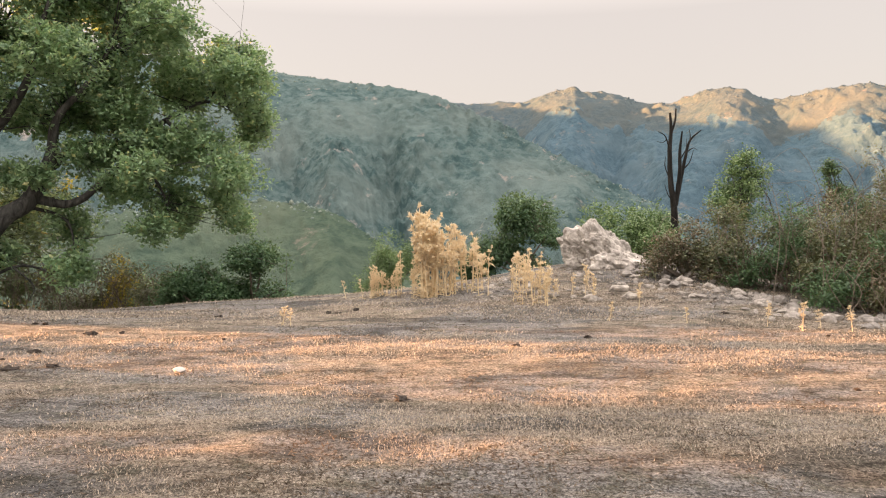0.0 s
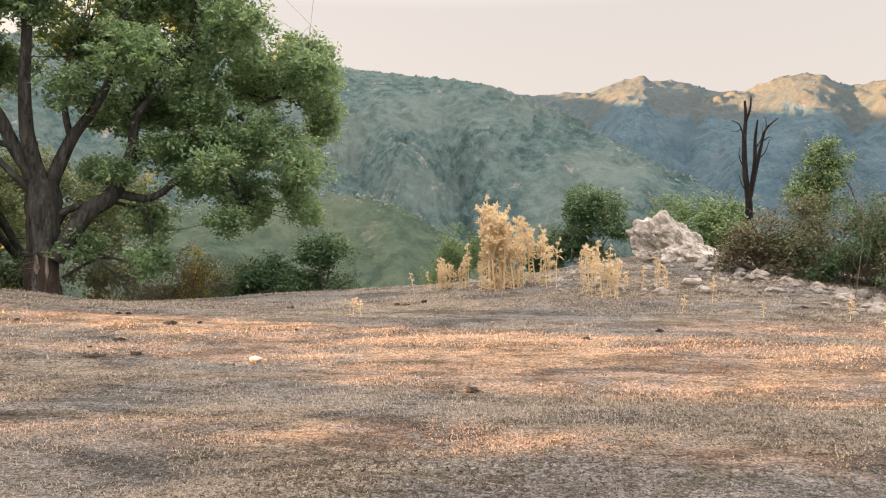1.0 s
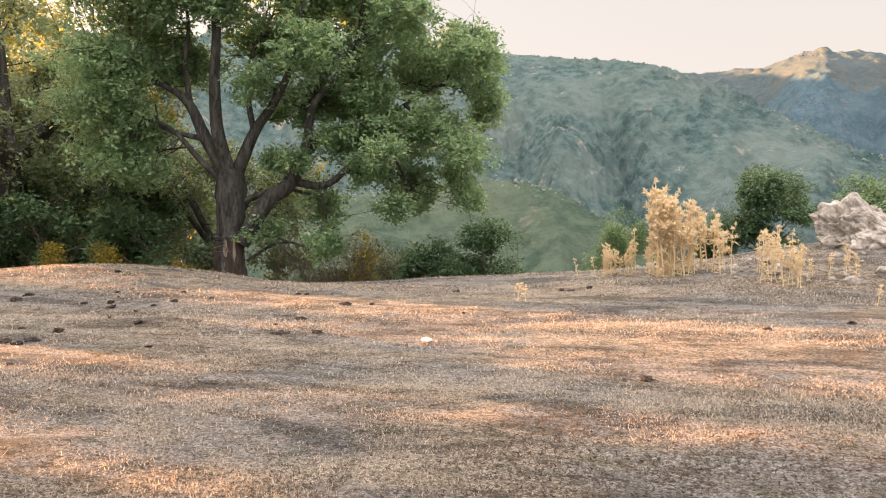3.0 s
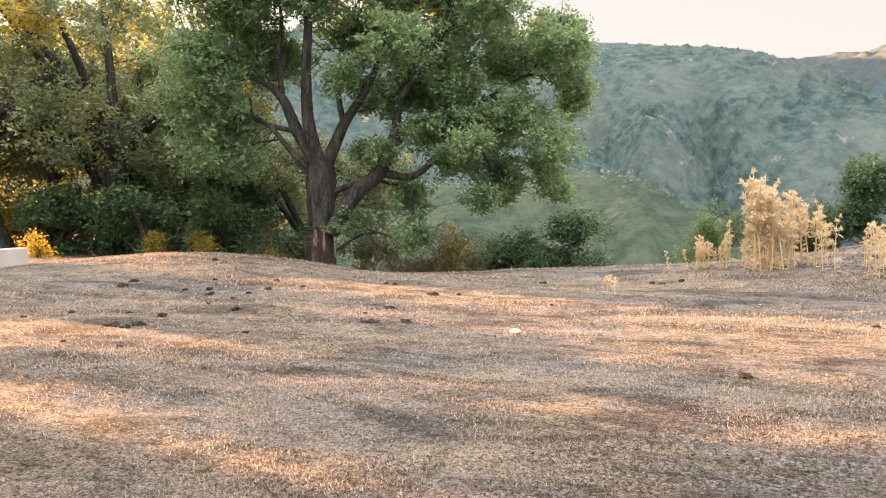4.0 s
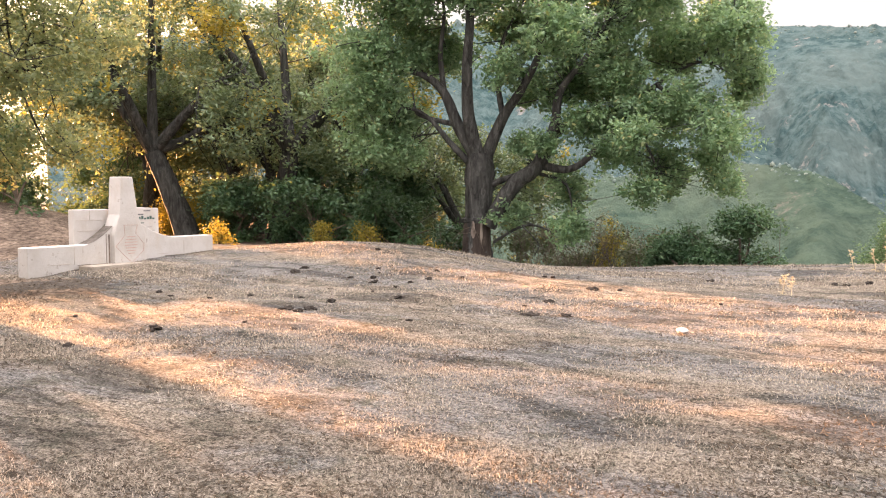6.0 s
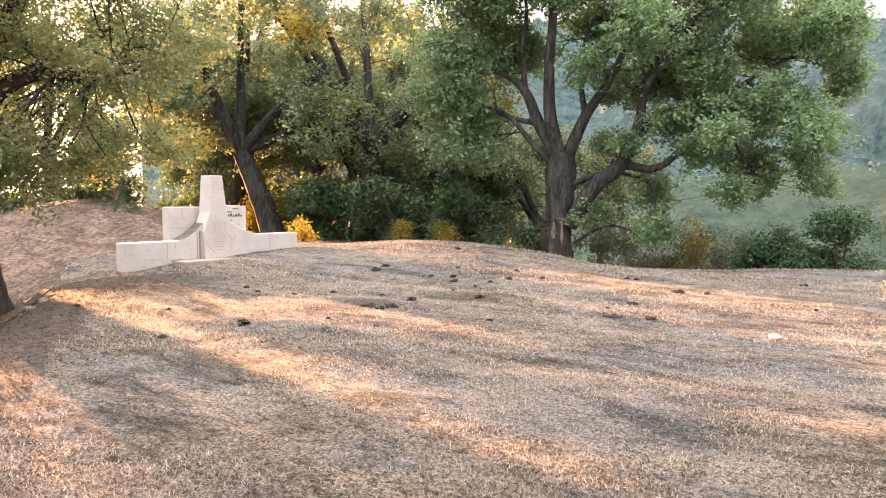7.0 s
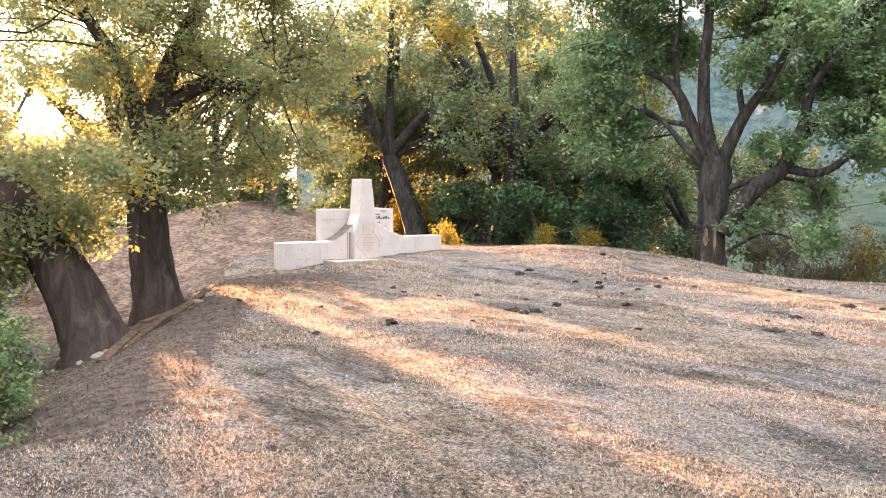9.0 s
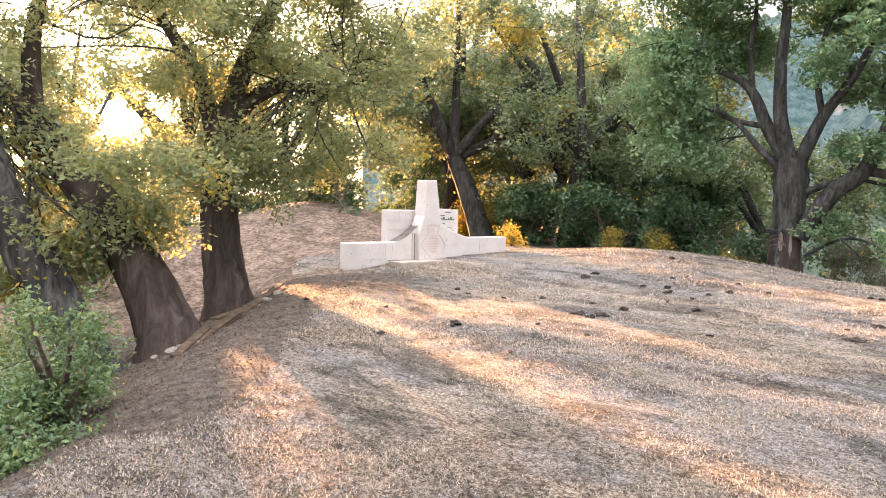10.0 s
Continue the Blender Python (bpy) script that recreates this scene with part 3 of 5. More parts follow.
# ---- hills ----
def ridge_hill(name, az, el, dist, start, floor, mat, label, shape=0.9, rough=10.0, seed=1, rows=200, step=0.15, shrubs=1500, shrub=1.0, view=(-34, 30), scrub=None, creases=(), canopy=1.6, crest=None):
    """A hillside rising from the valley floor to its ridge line."""
    angles = np.arange(az[0], az[-1] + step, step)
    top_el = np.interp(angles, az, el)
    wide = max(2, int(0.75 / step))
    k = np.ones(2 * wide + 1) / (2 * wide + 1)
    top_el = np.convolve(np.pad(top_el, wide, mode="edge"), k, "valid")
    far = np.interp(angles, az, np.broadcast_to(dist, len(az)))
    top = 1.6 + far * np.tan(np.radians(top_el))
    s = np.concatenate([np.linspace(0, 1, rows), [1.04, 1.12, 1.3]])[:, None]
    d = start + (far - start)[None, :] * s
    a = np.radians(angles)[None, :] * np.ones_like(s)
    x, y = -np.sin(a) * d, np.cos(a) * d
    up = np.clip(s, 0, 1) ** shape
    z = floor + (top[None, :] - floor) * up - np.maximum(0, s - 1) * far[None, :] * 0.4
    w = waves(x, y, 0.012, seed) + 0.6 * np.abs(waves(x, y, 0.03, seed + 1)) + 0.25 * waves(x, y, 0.09, seed + 2)
    z = z + rough * w * np.sin(np.pi * np.clip(s, 0, 1)) + 0.12 * rough * waves(x, y, 0.06, seed + 3)
    fold = np.abs(np.sin(np.degrees(a) * 0.21 + s * 2.2 + 0.6 * waves(x, y, 0.008, seed + 5))) + 0.5 * np.abs(np.sin(np.degrees(a) * 0.5 - s * 1.7 + 0.8 * waves(x, y, 0.015, seed + 6)))
    z = z - 1.6 * rough * fold * np.sin(np.pi * np.clip(s, 0, 1)) ** 1.3
    # ravines that run down the slope
    ravine = np.zeros_like(z)
    for line, width, depth in creases:
        at_s, at_az = zip(*line)
        off = np.abs(np.degrees(a) + 0.5 * waves(x, y, 0.02, seed + 7) - np.interp(s, at_s, at_az)) / (width * (1.3 - 0.6 * np.clip(s, 0, 1)))
        cut = np.exp(-off) * smooth(at_s[0] - 0.15, at_s[0] + 0.1, s) * smooth(at_s[-1] + 0.02, at_s[-1] - 0.3, s)
        z, ravine = z - depth * cut, np.maximum(ravine, cut)
    # the canopy of scrub and small trees, thick in the ravines, thin on the dry ribs
    grain = np.random.default_rng(seed + 60)
    soft = lambda g: (g + np.roll(g, 1, 0) + np.roll(g, -1, 0) + np.roll(g, 1, 1) + np.roll(g, -1, 1)) / 5
    fine = soft(grain.normal(0, 1, z.shape))
    coarse = soft(soft(soft(soft(grain.normal(0, 1, z.shape)))))
    thick = np.clip(0.45 + 0.7 * waves(x, y, 0.035, seed + 9) + 0.35 * waves(x, y, 0.12, seed + 10) + 0.7 * ravine, 0.1, 1.3)
    z = z + canopy * thick * (1.5 * np.maximum(0, fine + 0.1) + 7.0 * np.maximum(0, coarse + 0.04))
    v = np.stack([x, y, z], -1).reshape(-1, 3)
    m = len(angles)
    i, j = np.meshgrid(np.arange(len(s) - 1), np.arange(m - 1), indexing="ij")
    f = np.stack([i * m + j, (i + 1) * m + j, (i + 1) * m + j + 1, i * m + j + 1], -1).reshape(-1, 4)
    hill = part(name, sheet(name, v, f), mat)
    if crest:
        hill.data.materials.append(crest)
        line = (s * np.ones_like(z) + 0.07 * waves(x, y, 0.02, seed + 12) + 0.03 * fine).reshape(-1)
        hill.data.polygons.foreach_set("material_index", (line[f].mean(axis=1) > 0.86).astype(np.int32))
    tagged(hill, label, "mountain", kind="structure")
    # trees standing along the crest
    rng = np.random.default_rng(seed + 50)
    ang = np.arange(4) * 6.283 / 4
    low = np.stack([0.9 * np.cos(ang), 0.9 * np.sin(ang), 0 * ang], -1)
    high = np.stack([0.8 * np.cos(ang + 0.6), 0.8 * np.sin(ang + 0.6), 0 * ang + 0.75], -1)
    iv = np.vstack([low, high, [(0, 0, 1.15)]])
    it = np.array([t for k in range(4) for t in ((k, (k + 1) % 4, k + 4), ((k + 1) % 4, (k + 1) % 4 + 4, k + 4), (k + 4, (k + 1) % 4 + 4, 8))])
    grid = np.stack([x, y, z], -1)
    pick_s = (1.0 - 0.06 * rng.random(shrubs * 3) ** 3) * (rows - 1)
    lo, hi = max(0, int((view[0] - az[0]) / step)), min(m - 2, int((view[1] - az[0]) / step))
    pick_a = lo + rng.random(shrubs * 3) * (hi - lo)
    i0, j0 = pick_s.astype(int), pick_a.astype(int)
    p = grid[i0, j0] + (grid[i0 + 1, j0] - grid[i0, j0]) * (pick_s - i0)[:, None] + (grid[i0, j0 + 1] - grid[i0, j0]) * (pick_a - j0)[:, None]
    p = p[waves(p[:, 0], p[:, 1], 0.06, seed + 9) + rng.normal(0, 0.3, len(p)) > 0.1][:shrubs]
    n = len(p)
    size = shrub * rng.lognormal(0, 0.35, (n, 1, 1)) * np.stack([np.ones(n), np.ones(n), rng.uniform(0.75, 1.25, n)], -1)[:, None, :]
    jit = rng.uniform(0.82, 1.18, (n, len(iv), 1))
    turn = rng.random(n) * 6.283
    ca, sa = np.cos(turn)[:, None], np.sin(turn)[:, None]
    shape_v = np.stack([iv[None, :, 0] * ca - iv[None, :, 1] * sa, iv[None, :, 0] * sa + iv[None, :, 1] * ca, iv[None, :, 2] + 0 * ca], -1)
    vv = (p[:, None, :] - [0, 0, 0.3] + shape_v * size * jit).reshape(-1, 3)
    ff = (it[None] + (np.arange(n) * len(iv))[:, None, None]).reshape(-1, 3)
    ob = part("maquis", sheet("maquis", vv, ff), scrub or M_MAQUIS)
    tagged(ob, "small trees and scrub along a mountain crest", "shrubs", kind="stuff")


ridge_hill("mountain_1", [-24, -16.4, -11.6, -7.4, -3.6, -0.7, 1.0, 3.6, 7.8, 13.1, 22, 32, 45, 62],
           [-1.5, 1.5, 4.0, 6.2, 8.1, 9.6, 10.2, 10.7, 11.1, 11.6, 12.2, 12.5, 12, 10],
           [420, 450, 480, 510, 540, 570, 580, 600, 620, 650, 680, 700, 700, 650], 150, -75, M_HAZED_HILL,
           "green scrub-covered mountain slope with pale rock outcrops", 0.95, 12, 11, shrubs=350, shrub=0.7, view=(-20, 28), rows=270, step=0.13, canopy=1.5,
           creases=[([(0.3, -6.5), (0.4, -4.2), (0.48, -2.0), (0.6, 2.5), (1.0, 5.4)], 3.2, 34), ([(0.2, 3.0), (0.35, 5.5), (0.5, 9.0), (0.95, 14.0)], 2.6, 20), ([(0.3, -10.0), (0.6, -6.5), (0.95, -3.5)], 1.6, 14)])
# the last three ridge points are unseen, added to shade the slope below the crest
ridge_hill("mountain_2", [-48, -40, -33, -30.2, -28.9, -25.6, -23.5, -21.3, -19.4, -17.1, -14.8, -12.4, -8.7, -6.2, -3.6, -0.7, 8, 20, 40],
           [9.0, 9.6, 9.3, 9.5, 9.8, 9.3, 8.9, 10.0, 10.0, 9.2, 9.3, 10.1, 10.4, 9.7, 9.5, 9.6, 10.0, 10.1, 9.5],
           [1050, 1080, 1140, 1170, 1190, 1230, 1260, 1300, 1330, 1370, 1410, 1450, 1530, 1580, 1630, 1680, 1700, 1700, 1700], 500, -75, M_HAZED_FAR, "distant forested mountain ridge with a sunlit crest", 1.0, 30, 31, scrub=M_HAZED_PINES, shrubs=320, shrub=1.2, rows=190, step=0.17, canopy=2.6, crest=M_SUN_CREST,
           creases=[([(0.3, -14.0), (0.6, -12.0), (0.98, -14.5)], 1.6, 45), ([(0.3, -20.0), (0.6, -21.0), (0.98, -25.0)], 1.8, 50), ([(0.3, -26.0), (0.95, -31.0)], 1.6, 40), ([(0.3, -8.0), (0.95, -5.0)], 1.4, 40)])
ridge_hill("mountain_3", [-2, 2.5, 4.6, 6.2, 8.8, 13.0, 17.3, 21.5, 30, 42],
           [-5.5, -2.6, -1.0, 0.3, 1.8, 2.3, 2.1, 1.4, 0.5, -1], [200, 215, 230, 245, 260, 275, 285, 290, 290, 290], 70, -55, M_SPUR,
           "low green hill spur in front of the mountain", 0.9, 5, 41, shrubs=250, shrub=0.5, view=(0, 26), step=0.14, rows=170, canopy=0.7)


# ---- trees ----
def stand(x, y, sink=0.04):
    return (x, y, float(ground_z(x, y)) - sink)


def plane_point(right, u, v, w):
    """A place by metres along the view's right, away from it and up."""
    return (right[0] * u - right[1] * v, right[1] * u + right[0] * v, w)


def plane_lobes(rows, right, seed, dense=34.0, deep=1.5, sway=1.2):
    """Crown lobes from rows of offset, height, half width, half height."""
    rng = np.random.default_rng(seed)
    out = []
    for u, w, ru, rw in rows:
        v = rng.uniform(-sway, sway)
        depth = deep * (0.6 + 0.4 * min(ru, 2.0))
        out.append((plane_point(right, u, v, w), plane_point((1, 0), ru, depth, rw), int(dense * (ru * rw + rw * depth + ru * depth) ** 0.85)))
    return out


def plane_limbs(rows, right):
    return [[(*plane_point(right, u, v, w), r * 0.88) for u, v, w, r in limb] for limb in rows]


# the large cork oak at the edge of the knoll
OAK_RIGHT = (0.898, 0.441)
oak_at = (-11.5, 17.75, -0.42)
OAK_TRUNK = [(0.02, 0, 0, 0.52), (0.02, 0, 0.3, 0.41), (0.0, 0, 0.9, 0.35), (0.0, 0, 1.3, 0.35), (0.03, 0.02, 2.0, 0.37), (0.05, 0, 2.7, 0.40), (0.05, 0, 3.15, 0.33)]
OAK_LIMBS = [
    [(0.06, -0.00, 2.89, 0.24), (-0.22, -0.22, 4.12, 0.20), (-0.25, -0.43, 5.46, 0.16), (-0.15, -0.65, 6.69, 0.13), (-0.20, -0.87, 8.24, 0.08), (0.04, -1.08, 9.25, 0.03)],
    [(0.01, -0.00, 3.00, 0.24), (-0.55, -0.05, 3.95, 0.20), (-0.93, -0.09, 4.83, 0.15), (-1.46, -0.14, 5.28, 0.11), (-2.16, -0.18, 5.50, 0.07), (-2.82, -0.23, 5.80, 0.03)],
    [(-0.93, -0.00, 4.83, 0.10), (-1.01, -0.14, 5.88, 0.08), (-0.89, -0.29, 6.99, 0.05), (-1.13, -0.43, 7.96, 0.02)],
    [(-0.26, -0.00, 2.94, 0.12), (-0.79, -0.01, 3.49, 0.09), (-1.31, -0.02, 4.10, 0.07), (-1.87, -0.04, 4.41, 0.05), (-2.44, -0.05, 4.29, 0.02)],
    [(-0.55, 0.00, 3.95, 0.09), (-1.20, 0.00, 4.10, 0.07), (-1.70, 0.00, 4.31, 0.05), (-1.81, 0.00, 4.86, 0.02)],
    [(0.31, -0.15, 1.18, 0.26), (0.98, -0.15, 2.26, 0.25), (1.66, -0.15, 2.84, 0.22), (2.08, -0.15, 3.83, 0.17), (2.24, -0.15, 4.81, 0.12), (2.99, -0.15, 5.82, 0.07), (3.69, -0.15, 7.12, 0.03)],
    [(1.66, -0.00, 2.84, 0.15), (2.50, -0.34, 2.71, 0.11), (3.14, -0.69, 3.15, 0.09), (3.90, -1.03, 3.86, 0.06), (4.73, -1.37, 3.64, 0.02)],
    [(1.95, 0.00, 3.54, 0.15), (2.75, 0.12, 4.17, 0.13), (3.79, 0.24, 4.35, 0.10), (4.73, 0.36, 4.94, 0.08), (5.82, 0.48, 5.57, 0.05), (7.05, 0.59, 5.44, 0.02)],
    [(4.73, -0.00, 4.94, 0.06), (5.45, -0.20, 4.37, 0.05), (6.06, -0.41, 4.03, 0.04), (6.36, -0.61, 2.95, 0.01)],
    [(0.22, -0.00, 3.00, 0.20), (0.70, -0.22, 4.09, 0.16), (1.23, -0.44, 4.84, 0.12), (1.69, -0.66, 5.76, 0.09), (1.98, -0.88, 7.03, 0.06), (2.44, -1.09, 8.30, 0.02)],
    [(0.70, 0.00, 4.09, 0.10), (0.53, 0.21, 5.15, 0.08), (0.65, 0.42, 6.28, 0.06), (1.21, 0.62, 7.44, 0.03)],
    [(0.40, -0.00, 2.32, 0.11), (0.82, -0.00, 2.49, 0.09), (1.32, -0.00, 2.67, 0.07)],
    [(0.44, 0.00, 0.72, 0.05), (1.25, 0.12, 1.17, 0.04), (1.92, 0.24, 1.07, 0.03), (2.54, 0.36, 0.51, 0.01)],
    [(1.25, -0.00, 1.17, 0.03), (1.69, -0.08, 0.70, 0.02), (1.57, -0.17, 0.35, 0.01)],
    [(1.49, 0.00, 2.67, 0.06), (2.39, 0.01, 2.33, 0.04), (2.61, 0.02, 1.51, 0.02)],
    [(5.82, -0.00, 5.57, 0.04), (6.49, -0.27, 6.43, 0.03), (6.55, -0.53, 7.03, 0.01)],
    [(3.79, 0.00, 4.35, 0.06), (4.61, 0.01, 3.17, 0.04), (4.84, 0.01, 2.33, 0.01)],
]
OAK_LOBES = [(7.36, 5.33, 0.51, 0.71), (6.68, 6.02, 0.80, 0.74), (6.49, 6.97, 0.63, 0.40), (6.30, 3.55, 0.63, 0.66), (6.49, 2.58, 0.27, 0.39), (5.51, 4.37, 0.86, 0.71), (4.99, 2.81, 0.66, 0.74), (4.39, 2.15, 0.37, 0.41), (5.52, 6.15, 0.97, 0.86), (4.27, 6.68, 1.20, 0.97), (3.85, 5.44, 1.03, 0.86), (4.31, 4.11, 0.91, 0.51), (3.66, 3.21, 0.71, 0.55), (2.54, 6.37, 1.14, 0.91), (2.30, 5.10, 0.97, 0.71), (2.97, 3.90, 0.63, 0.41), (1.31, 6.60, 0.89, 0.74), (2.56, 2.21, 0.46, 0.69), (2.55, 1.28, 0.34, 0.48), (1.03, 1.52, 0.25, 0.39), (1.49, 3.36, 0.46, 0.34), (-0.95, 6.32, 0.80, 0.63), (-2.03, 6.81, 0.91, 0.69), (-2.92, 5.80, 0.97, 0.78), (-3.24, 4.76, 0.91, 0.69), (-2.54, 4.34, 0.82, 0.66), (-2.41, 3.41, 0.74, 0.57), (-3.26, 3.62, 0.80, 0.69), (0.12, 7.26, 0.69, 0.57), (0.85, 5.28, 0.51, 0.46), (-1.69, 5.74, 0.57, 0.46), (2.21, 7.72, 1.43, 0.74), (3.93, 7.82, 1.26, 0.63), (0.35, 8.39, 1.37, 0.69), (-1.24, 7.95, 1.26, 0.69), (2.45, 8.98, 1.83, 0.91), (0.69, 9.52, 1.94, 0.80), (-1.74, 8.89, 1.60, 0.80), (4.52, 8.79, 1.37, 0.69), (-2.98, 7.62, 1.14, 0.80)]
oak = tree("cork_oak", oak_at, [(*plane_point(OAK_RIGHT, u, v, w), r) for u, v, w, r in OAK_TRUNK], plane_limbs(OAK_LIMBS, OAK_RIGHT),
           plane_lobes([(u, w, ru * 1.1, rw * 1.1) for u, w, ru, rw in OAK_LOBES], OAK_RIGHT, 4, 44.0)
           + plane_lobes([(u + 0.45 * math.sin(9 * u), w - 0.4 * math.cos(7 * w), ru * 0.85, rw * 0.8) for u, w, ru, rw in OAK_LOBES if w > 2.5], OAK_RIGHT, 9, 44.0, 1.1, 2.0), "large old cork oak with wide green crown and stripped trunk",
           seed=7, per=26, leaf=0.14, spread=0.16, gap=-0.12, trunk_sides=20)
rng = np.random.default_rng(2)
v, f = tube([(0, 0, 0.05, 0.50), (0, 0, 0.3, 0.425), (0, 0, 0.9, 0.375), (0.01, 0, 1.28, 0.365)], 20, 6, 0.035, rng)
part("stripped_bark", sheet("stripped_bark", v, f), M_STRIPPED, oak, "dark stripped lower bark")
v, f = tube([(0.01, 0, 1.24, 0.34), (0.01, 0, 1.28, 0.40), (0.01, 0, 1.36, 0.405), (0.01, 0, 1.42, 0.35)], 20, 4, 0.05, rng)
part("bark_collar", sheet("bark_collar", v, f), M_BARK, oak, "rough cork collar above the stripped part")


def scar(parent, right, u, w0, w1, radius, width):
    """A pale strip of bare wood on the side of a trunk."""
    sp = Soup()
    rows, cols = 10, 5
    pts = []
    for i in range(rows):
        t = i / (rows - 1)
        half = width * (math.sin(math.pi * min(max(t, 0.04), 0.96)) ** 0.5) * (1 + 0.25 * math.sin(7 * t + u))
        for j in range(cols):
            q = (j / (cols - 1) - 0.5) * 2 * half + u
            vv = -math.sqrt(max(0.0, radius ** 2 - q * q)) - 0.02 * math.cos((j / (cols - 1) - 0.5) * 3)
            pts.append(plane_point(right, q, vv, w0 + (w1 - w0) * t))
    faces = [(i * cols + j, i * cols + j + 1, (i + 1) * cols + j + 1, (i + 1) * cols + j) for i in range(rows - 1) for j in range(cols - 1)]
    sp.add(pts, faces)
    part("bark_scar", sp.mesh("bark_scar"), M_SCAR, parent, "pale bare wood scar")


scar(oak, OAK_RIGHT, -0.07, 0.85, 1.32, 0.385, 0.06)
scar(oak, OAK_RIGHT, 0.15, 0.70, 1.40, 0.385, 0.035)

# the oaks on the bank by the camera's path, their crowns hanging over it
BANK_RIGHT = (0.561, 0.828)
BANK_OAKS = [
    ((-13.7, 4.25), [(0.05, 0, 0, 0.52), (0.0, 0, 0.4, 0.40), (-0.1, 0, 1.2, 0.34), (-0.16, 0, 2.2, 0.30), (-0.1, 0, 3.2, 0.27)], [
    [(-0.12, 0.00, 3.19, 0.24), (0.21, 0.20, 4.33, 0.20), (0.72, 0.40, 5.56, 0.14), (1.24, 0.60, 6.80, 0.07)],
    [(-0.15, 0.00, 3.09, 0.22), (-0.67, 0.40, 4.22, 0.16), (-1.44, 0.80, 5.36, 0.11), (-2.27, 1.00, 6.39, 0.05)],
    [(-0.10, 0.00, 3.35, 0.15), (0.72, 0.20, 4.02, 0.11), (1.65, 0.30, 4.12, 0.07), (2.47, 0.30, 4.22, 0.03)],
    [(-0.10, 0.00, 3.50, 0.16), (1.03, 0.80, 4.43, 0.12), (2.06, 1.40, 5.25, 0.07)],
], [(-1.5, 4.2, 0.8, 0.7), (-2.2, 3.4, 0.8, 0.6), (-1.9, 5.6, 0.9, 0.7), (-3.0, 4.4, 0.8, 0.7), (0.1, 2.35, 0.7, 0.5), (-0.7, 2.25, 0.65, 0.5), (0.9, 2.3, 0.6, 0.5), (0.5, 2.95, 0.8, 0.6), (-0.4, 3.1, 0.8, 0.6), (1.65, 3.40, 0.98, 0.77), (2.16, 4.33, 0.93, 0.82), (1.03, 4.53, 0.98, 0.82), (0.41, 3.50, 0.82, 0.67), (0.00, 4.94, 1.03, 0.93), (2.58, 2.99, 0.62, 0.46), (1.34, 2.68, 0.52, 0.46), (2.06, 5.36, 1.13, 0.82), (0.72, 5.97, 1.24, 0.93), (-0.72, 5.46, 1.03, 0.82), (-0.41, 4.12, 0.72, 0.62), (-0.93, 2.99, 0.82, 0.62), (-0.21, 2.47, 0.62, 0.46), (3.09, 4.94, 0.82, 0.82), (2.58, 6.39, 1.24, 0.82), (-1.03, 6.70, 1.44, 0.93)],
     "cork oak on the bank with a thick dark trunk", 21, 13.8),
    ((-11.2, 2.55), [(0.1, 0, 0, 0.55), (0.0, 0, 0.4, 0.42), (-0.35, 0, 1.2, 0.34), (-1.0, 0, 2.2, 0.28), (-1.75, 0, 3.2, 0.22)], [
    [(-1.74, 0.00, 3.20, 0.17), (-1.87, 0.20, 4.19, 0.14), (-1.70, 0.30, 5.19, 0.10), (-1.37, 0.40, 6.02, 0.05)],
    [(-1.74, 0.00, 3.20, 0.16), (-2.37, -0.30, 3.94, 0.12), (-3.03, -0.50, 4.52, 0.07)],
], [(-0.1, 2.0, 0.45, 0.35), (-0.7, 1.75, 0.4, 0.35), (0.5, 2.5, 0.4, 0.4), (-1.1, 2.5, 0.6, 0.5), (-1.6, 3.1, 0.6, 0.5), (-1.29, 2.70, 0.66, 0.50), (-1.87, 3.36, 0.66, 0.58), (-2.03, 1.87, 0.58, 0.50), (-0.29, 2.61, 0.54, 0.41), (0.12, 1.70, 0.41, 0.33), (-1.20, 1.45, 0.62, 0.46), (-2.03, 4.69, 0.83, 0.58), (-1.04, 5.02, 0.83, 0.50), (0.04, 4.94, 0.66, 0.50), (-2.86, 3.94, 0.83, 0.75), (-2.86, 2.53, 0.75, 0.66), (-1.12, 6.02, 1.25, 0.66), (-1.87, 1.04, 0.58, 0.41)],
     "leaning cork oak with a scarred trunk on the bank", 22, 11.0),
    ((-11.0, 1.6), [(0.05, 0, 0, 0.5), (-0.1, 0, 0.4, 0.36), (-0.55, 0, 1.3, 0.30), (-1.1, 0, 2.4, 0.25), (-1.5, 0.2, 3.4, 0.2)], [
    [(-1.46, 0.20, 3.32, 0.15), (-1.94, 0.30, 4.29, 0.12), (-2.27, 0.40, 5.26, 0.07)],
    [(-1.46, 0.20, 3.32, 0.14), (-2.43, -0.30, 3.81, 0.10), (-3.40, -0.60, 4.21, 0.05)],
], [(-0.5, 1.7, 0.4, 0.35), (-1.1, 1.5, 0.5, 0.45), (-1.94, 4.29, 0.81, 0.73), (-2.92, 3.65, 0.89, 0.73), (-2.75, 4.94, 0.97, 0.73), (-1.94, 5.59, 0.97, 0.65), (-2.75, 2.43, 0.73, 0.65), (-3.56, 4.29, 0.89, 0.81), (-1.94, 1.78, 0.57, 0.49)],
     "oak leaning away from the path in deep shade", 23, 10.8),
]
bank_trees = []
